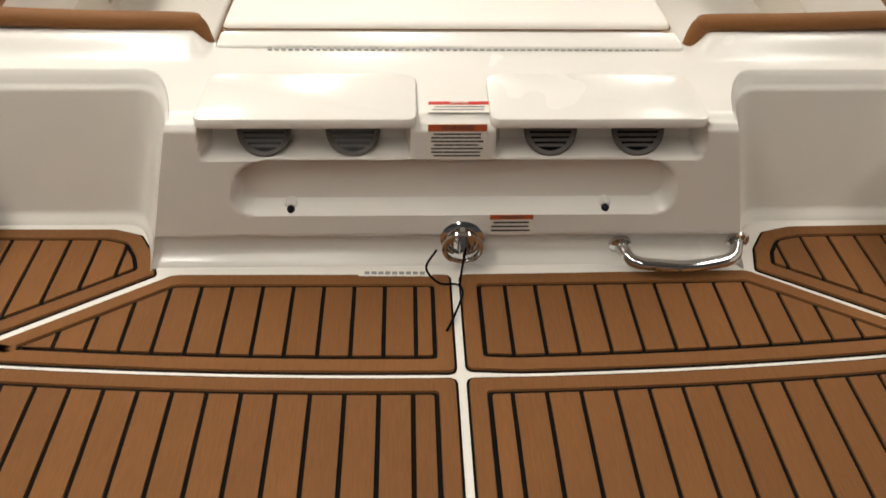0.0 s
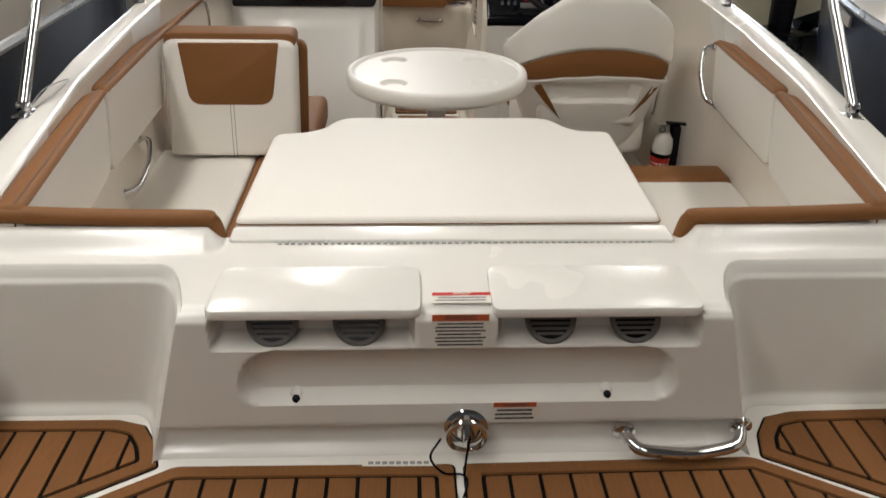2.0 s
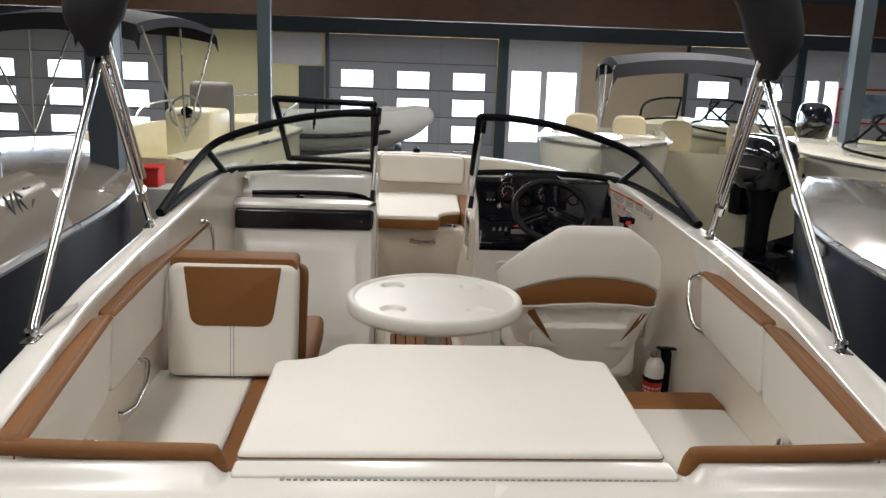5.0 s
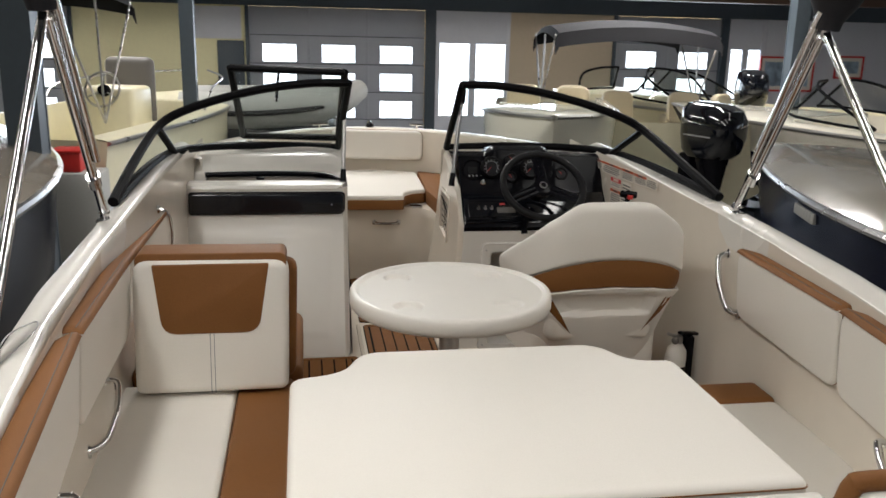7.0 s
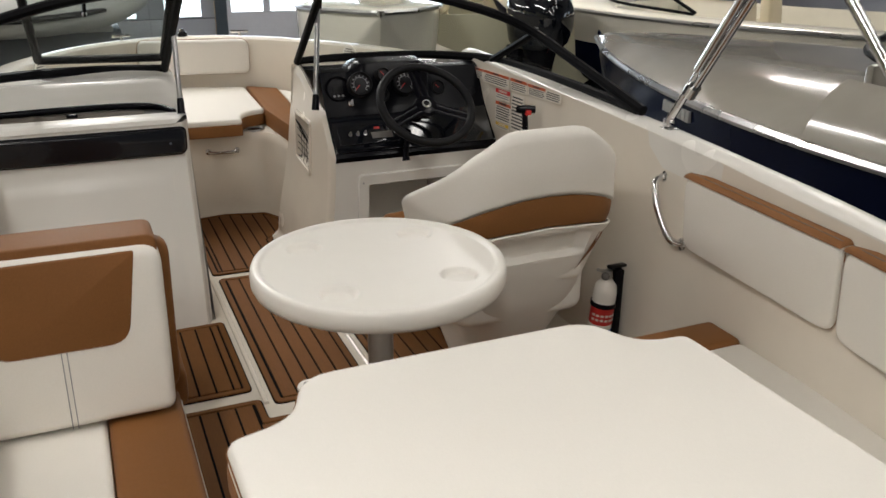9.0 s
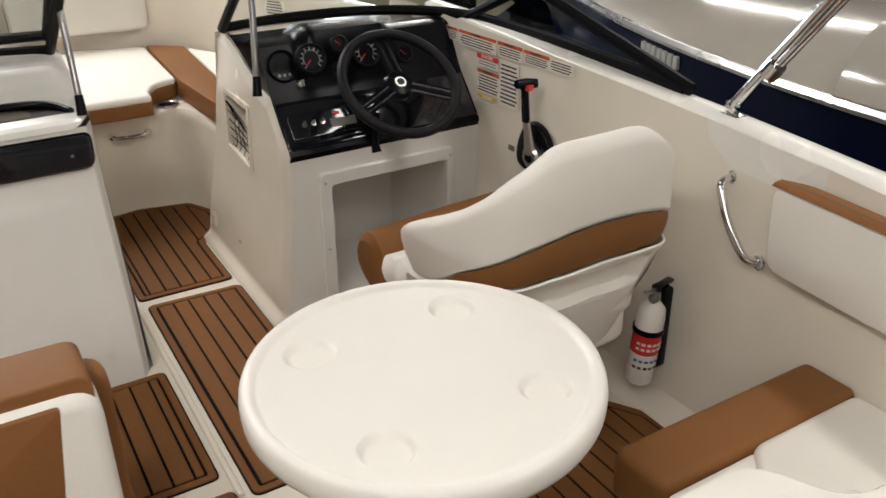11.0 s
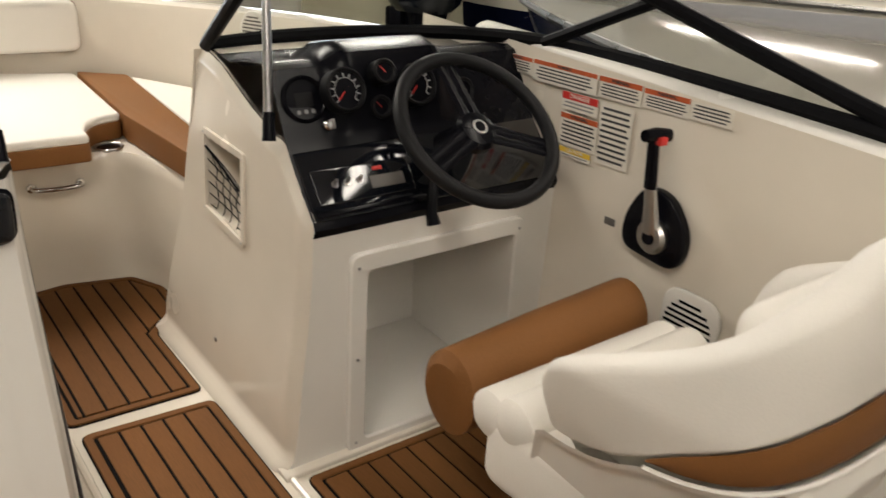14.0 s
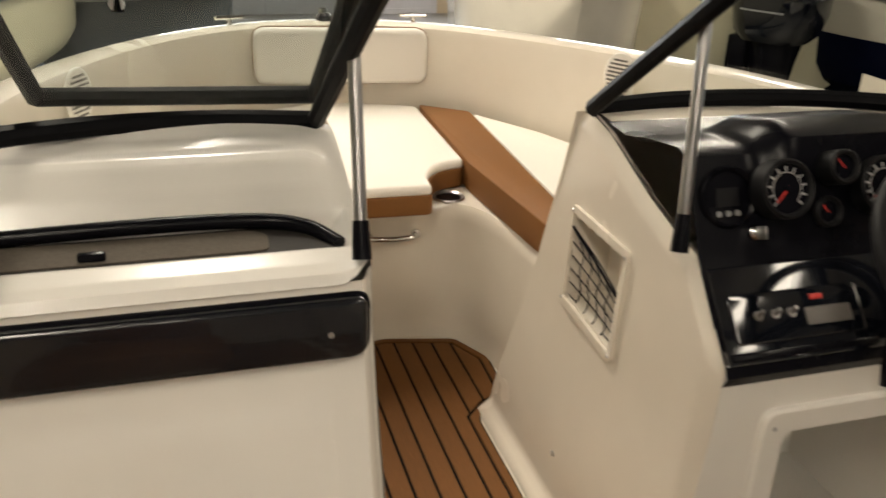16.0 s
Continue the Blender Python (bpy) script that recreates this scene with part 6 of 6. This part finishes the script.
# taupe boat alongside to port, its stem near the dark column
show_boat(pose(-2.98, 0.7, 0), 7.4, 2.5, 0.70, TAUPE, NAVY, "taupe and navy runabout on a trailer alongside", split=0.03, keel=-0.6, cockpit=(0.05, 0.52), shape=(0.05, 0.55, 2.2), crown=0.27)
side_mark = thing("hull_mark", "dark model mark on the taupe hull side", "hull mark")
for k, (a, b2) in enumerate((((0, 0.09), (0.03, 0)), ((0.03, 0), (0.07, 0.09)), ((0.10, 0.0), (0.11, 0.09)), ((0.11, 0.09), (0.16, 0.06)), ((0.16, 0.0), (0.13, 0.05)), ((0.20, 0.0), (0.26, 0.03)), ((0.21, 0.09), (0.27, 0.09)))):
    part("stroke", tube([(-1.79 - 0.35 * a[1], 4.05 + a[0], 0.84 + a[1]), (-1.79 - 0.35 * b2[1], 4.05 + b2[0], 0.84 + b2[1])], 0.006, 5), PRINT, side_mark)
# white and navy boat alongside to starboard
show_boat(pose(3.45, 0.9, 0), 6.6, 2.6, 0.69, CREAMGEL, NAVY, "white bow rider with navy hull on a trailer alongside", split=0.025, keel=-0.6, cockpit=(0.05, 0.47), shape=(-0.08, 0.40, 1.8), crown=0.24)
for k in range(7):
    reg = thing("hull_mark", "white registration bar on the navy hull", "hull mark", "registration bars")
    yb = 4.92 + k * 0.05
    wb = hull_ring((yb - 0.9) / 6.6, 2.6, 0.69, -0.6, -0.08, 0.40, 1.8)[0]
    part("bar", box(3.45 - wb - 0.004, 3.45 - wb + 0.02, yb, yb + 0.03, 0.54, 0.60, 0.002), RIBGREY, reg)
# ivory boats further back
show_boat(pose(3.78, 9.62, 0.0, 0, 0, -10), 5.4, 2.2, 0.60, IVORY, IVORY, "ivory runabout with outboard seen from astern", inner=IVORY, cockpit=(0.06, 0.60), keel=-0.5)
outboard(pose(3.80, 9.50, 0.28, 0, 0, 22) @ Matrix.Diagonal((1.25, 1.25, 1.15, 1)), "large black outboard motor on an ivory boat")
bimini(pose(3.65, 10.9, 0.60, 0, 0, -6), 2.1, 1.7, 1.12, "black canvas bimini over an ivory runabout")
show_boat(pose(2.72, 11.66, 0.0, 0, 0, 165.5), 3.1, 1.5, 0.70, SHOWWHITE, SHOWWHITE, "white glossy boat with its stem turned towards the cockpit", screen=False, keel=-0.5)
show_boat(pose(-3.2, 8.8, 0.0, 0, 0, -14), 5.4, 2.2, 0.52, IVORY, IVORY, "ivory centre console boat with steel wheel", inner=IVORY, console=True, screen=False, rail=True, keel=-0.5)
bimini(pose(-3.60, 9.4, 0.52, 0, 0, -14), 1.9, 1.8, 1.44, "black canvas bimini over the centre console boat")
show_boat(pose(6.9, 10.5, 0.0, 0, 0, 35), 5.4, 2.2, 0.55, IVORY, NAVY, "ivory and navy runabout near the white wall", inner=IVORY, keel=-0.5, split=0.35)
outboard(pose(5.6, 11.8, 0.62, 0, 0, -10), "black outboard motor raised behind an ivory boat")
show_boat(pose(7.2, 6.6, 0.0, 0, 0, 30), 5.6, 2.2, 0.62, SHOWWHITE, NAVY, "white and navy runabout by the side wall", keel=-0.5, split=0.3)
# inflatable boat hung behind the windscreen
rib_ = thing("inflatable_boat", "grey inflatable boat with a dark rubbing strip", "inflatable boat")
for s in (-1, 1):
    part("tube", tube(smooth_line([(-2.0, 12.9 + s * 0.65, 0.45), (-0.9, 12.9 + s * 0.68, 0.47), (-0.1, 12.9 + s * 0.55, 0.56), (0.35, 12.9, 0.70)], 6), [0.24] * 12 + [0.22, 0.21, 0.20, 0.19, 0.18, 0.16, 0.14], 16), RIBGREY, rib_)
    part("rubbing_strip", tube(smooth_line([(-2.0, 12.9 + s * 0.9, 0.43), (-0.9, 12.9 + s * 0.92, 0.45), (-0.1, 12.9 + s * 0.76, 0.54), (0.4, 12.9, 0.66)], 6), 0.035, 8), RUBBER, rib_)
part("floor", box(-1.95, -0.1, 12.3, 13.5, 0.25, 0.32, 0.02), RIBGREY, rib_)
part("stand", box(-1.8, 0.0, 12.5, 13.3, GROUND, 0.26, 0.02), COLUMN, rib_)
red = thing("fuel_can", "red plastic crate on the floor beside the column", "crate")
part("body", box(-2.52, -2.28, 8.2, 8.45, 0.30, 0.47, 0.02), RED, red)
part("lid", box(-2.53, -2.27, 8.19, 8.46, 0.46, 0.49, 0.01), RED, red)
part("stand", box(-2.62, -2.12, 8.15, 8.5, GROUND, 0.30, 0.02), RIBGREY, red, "grey bench")
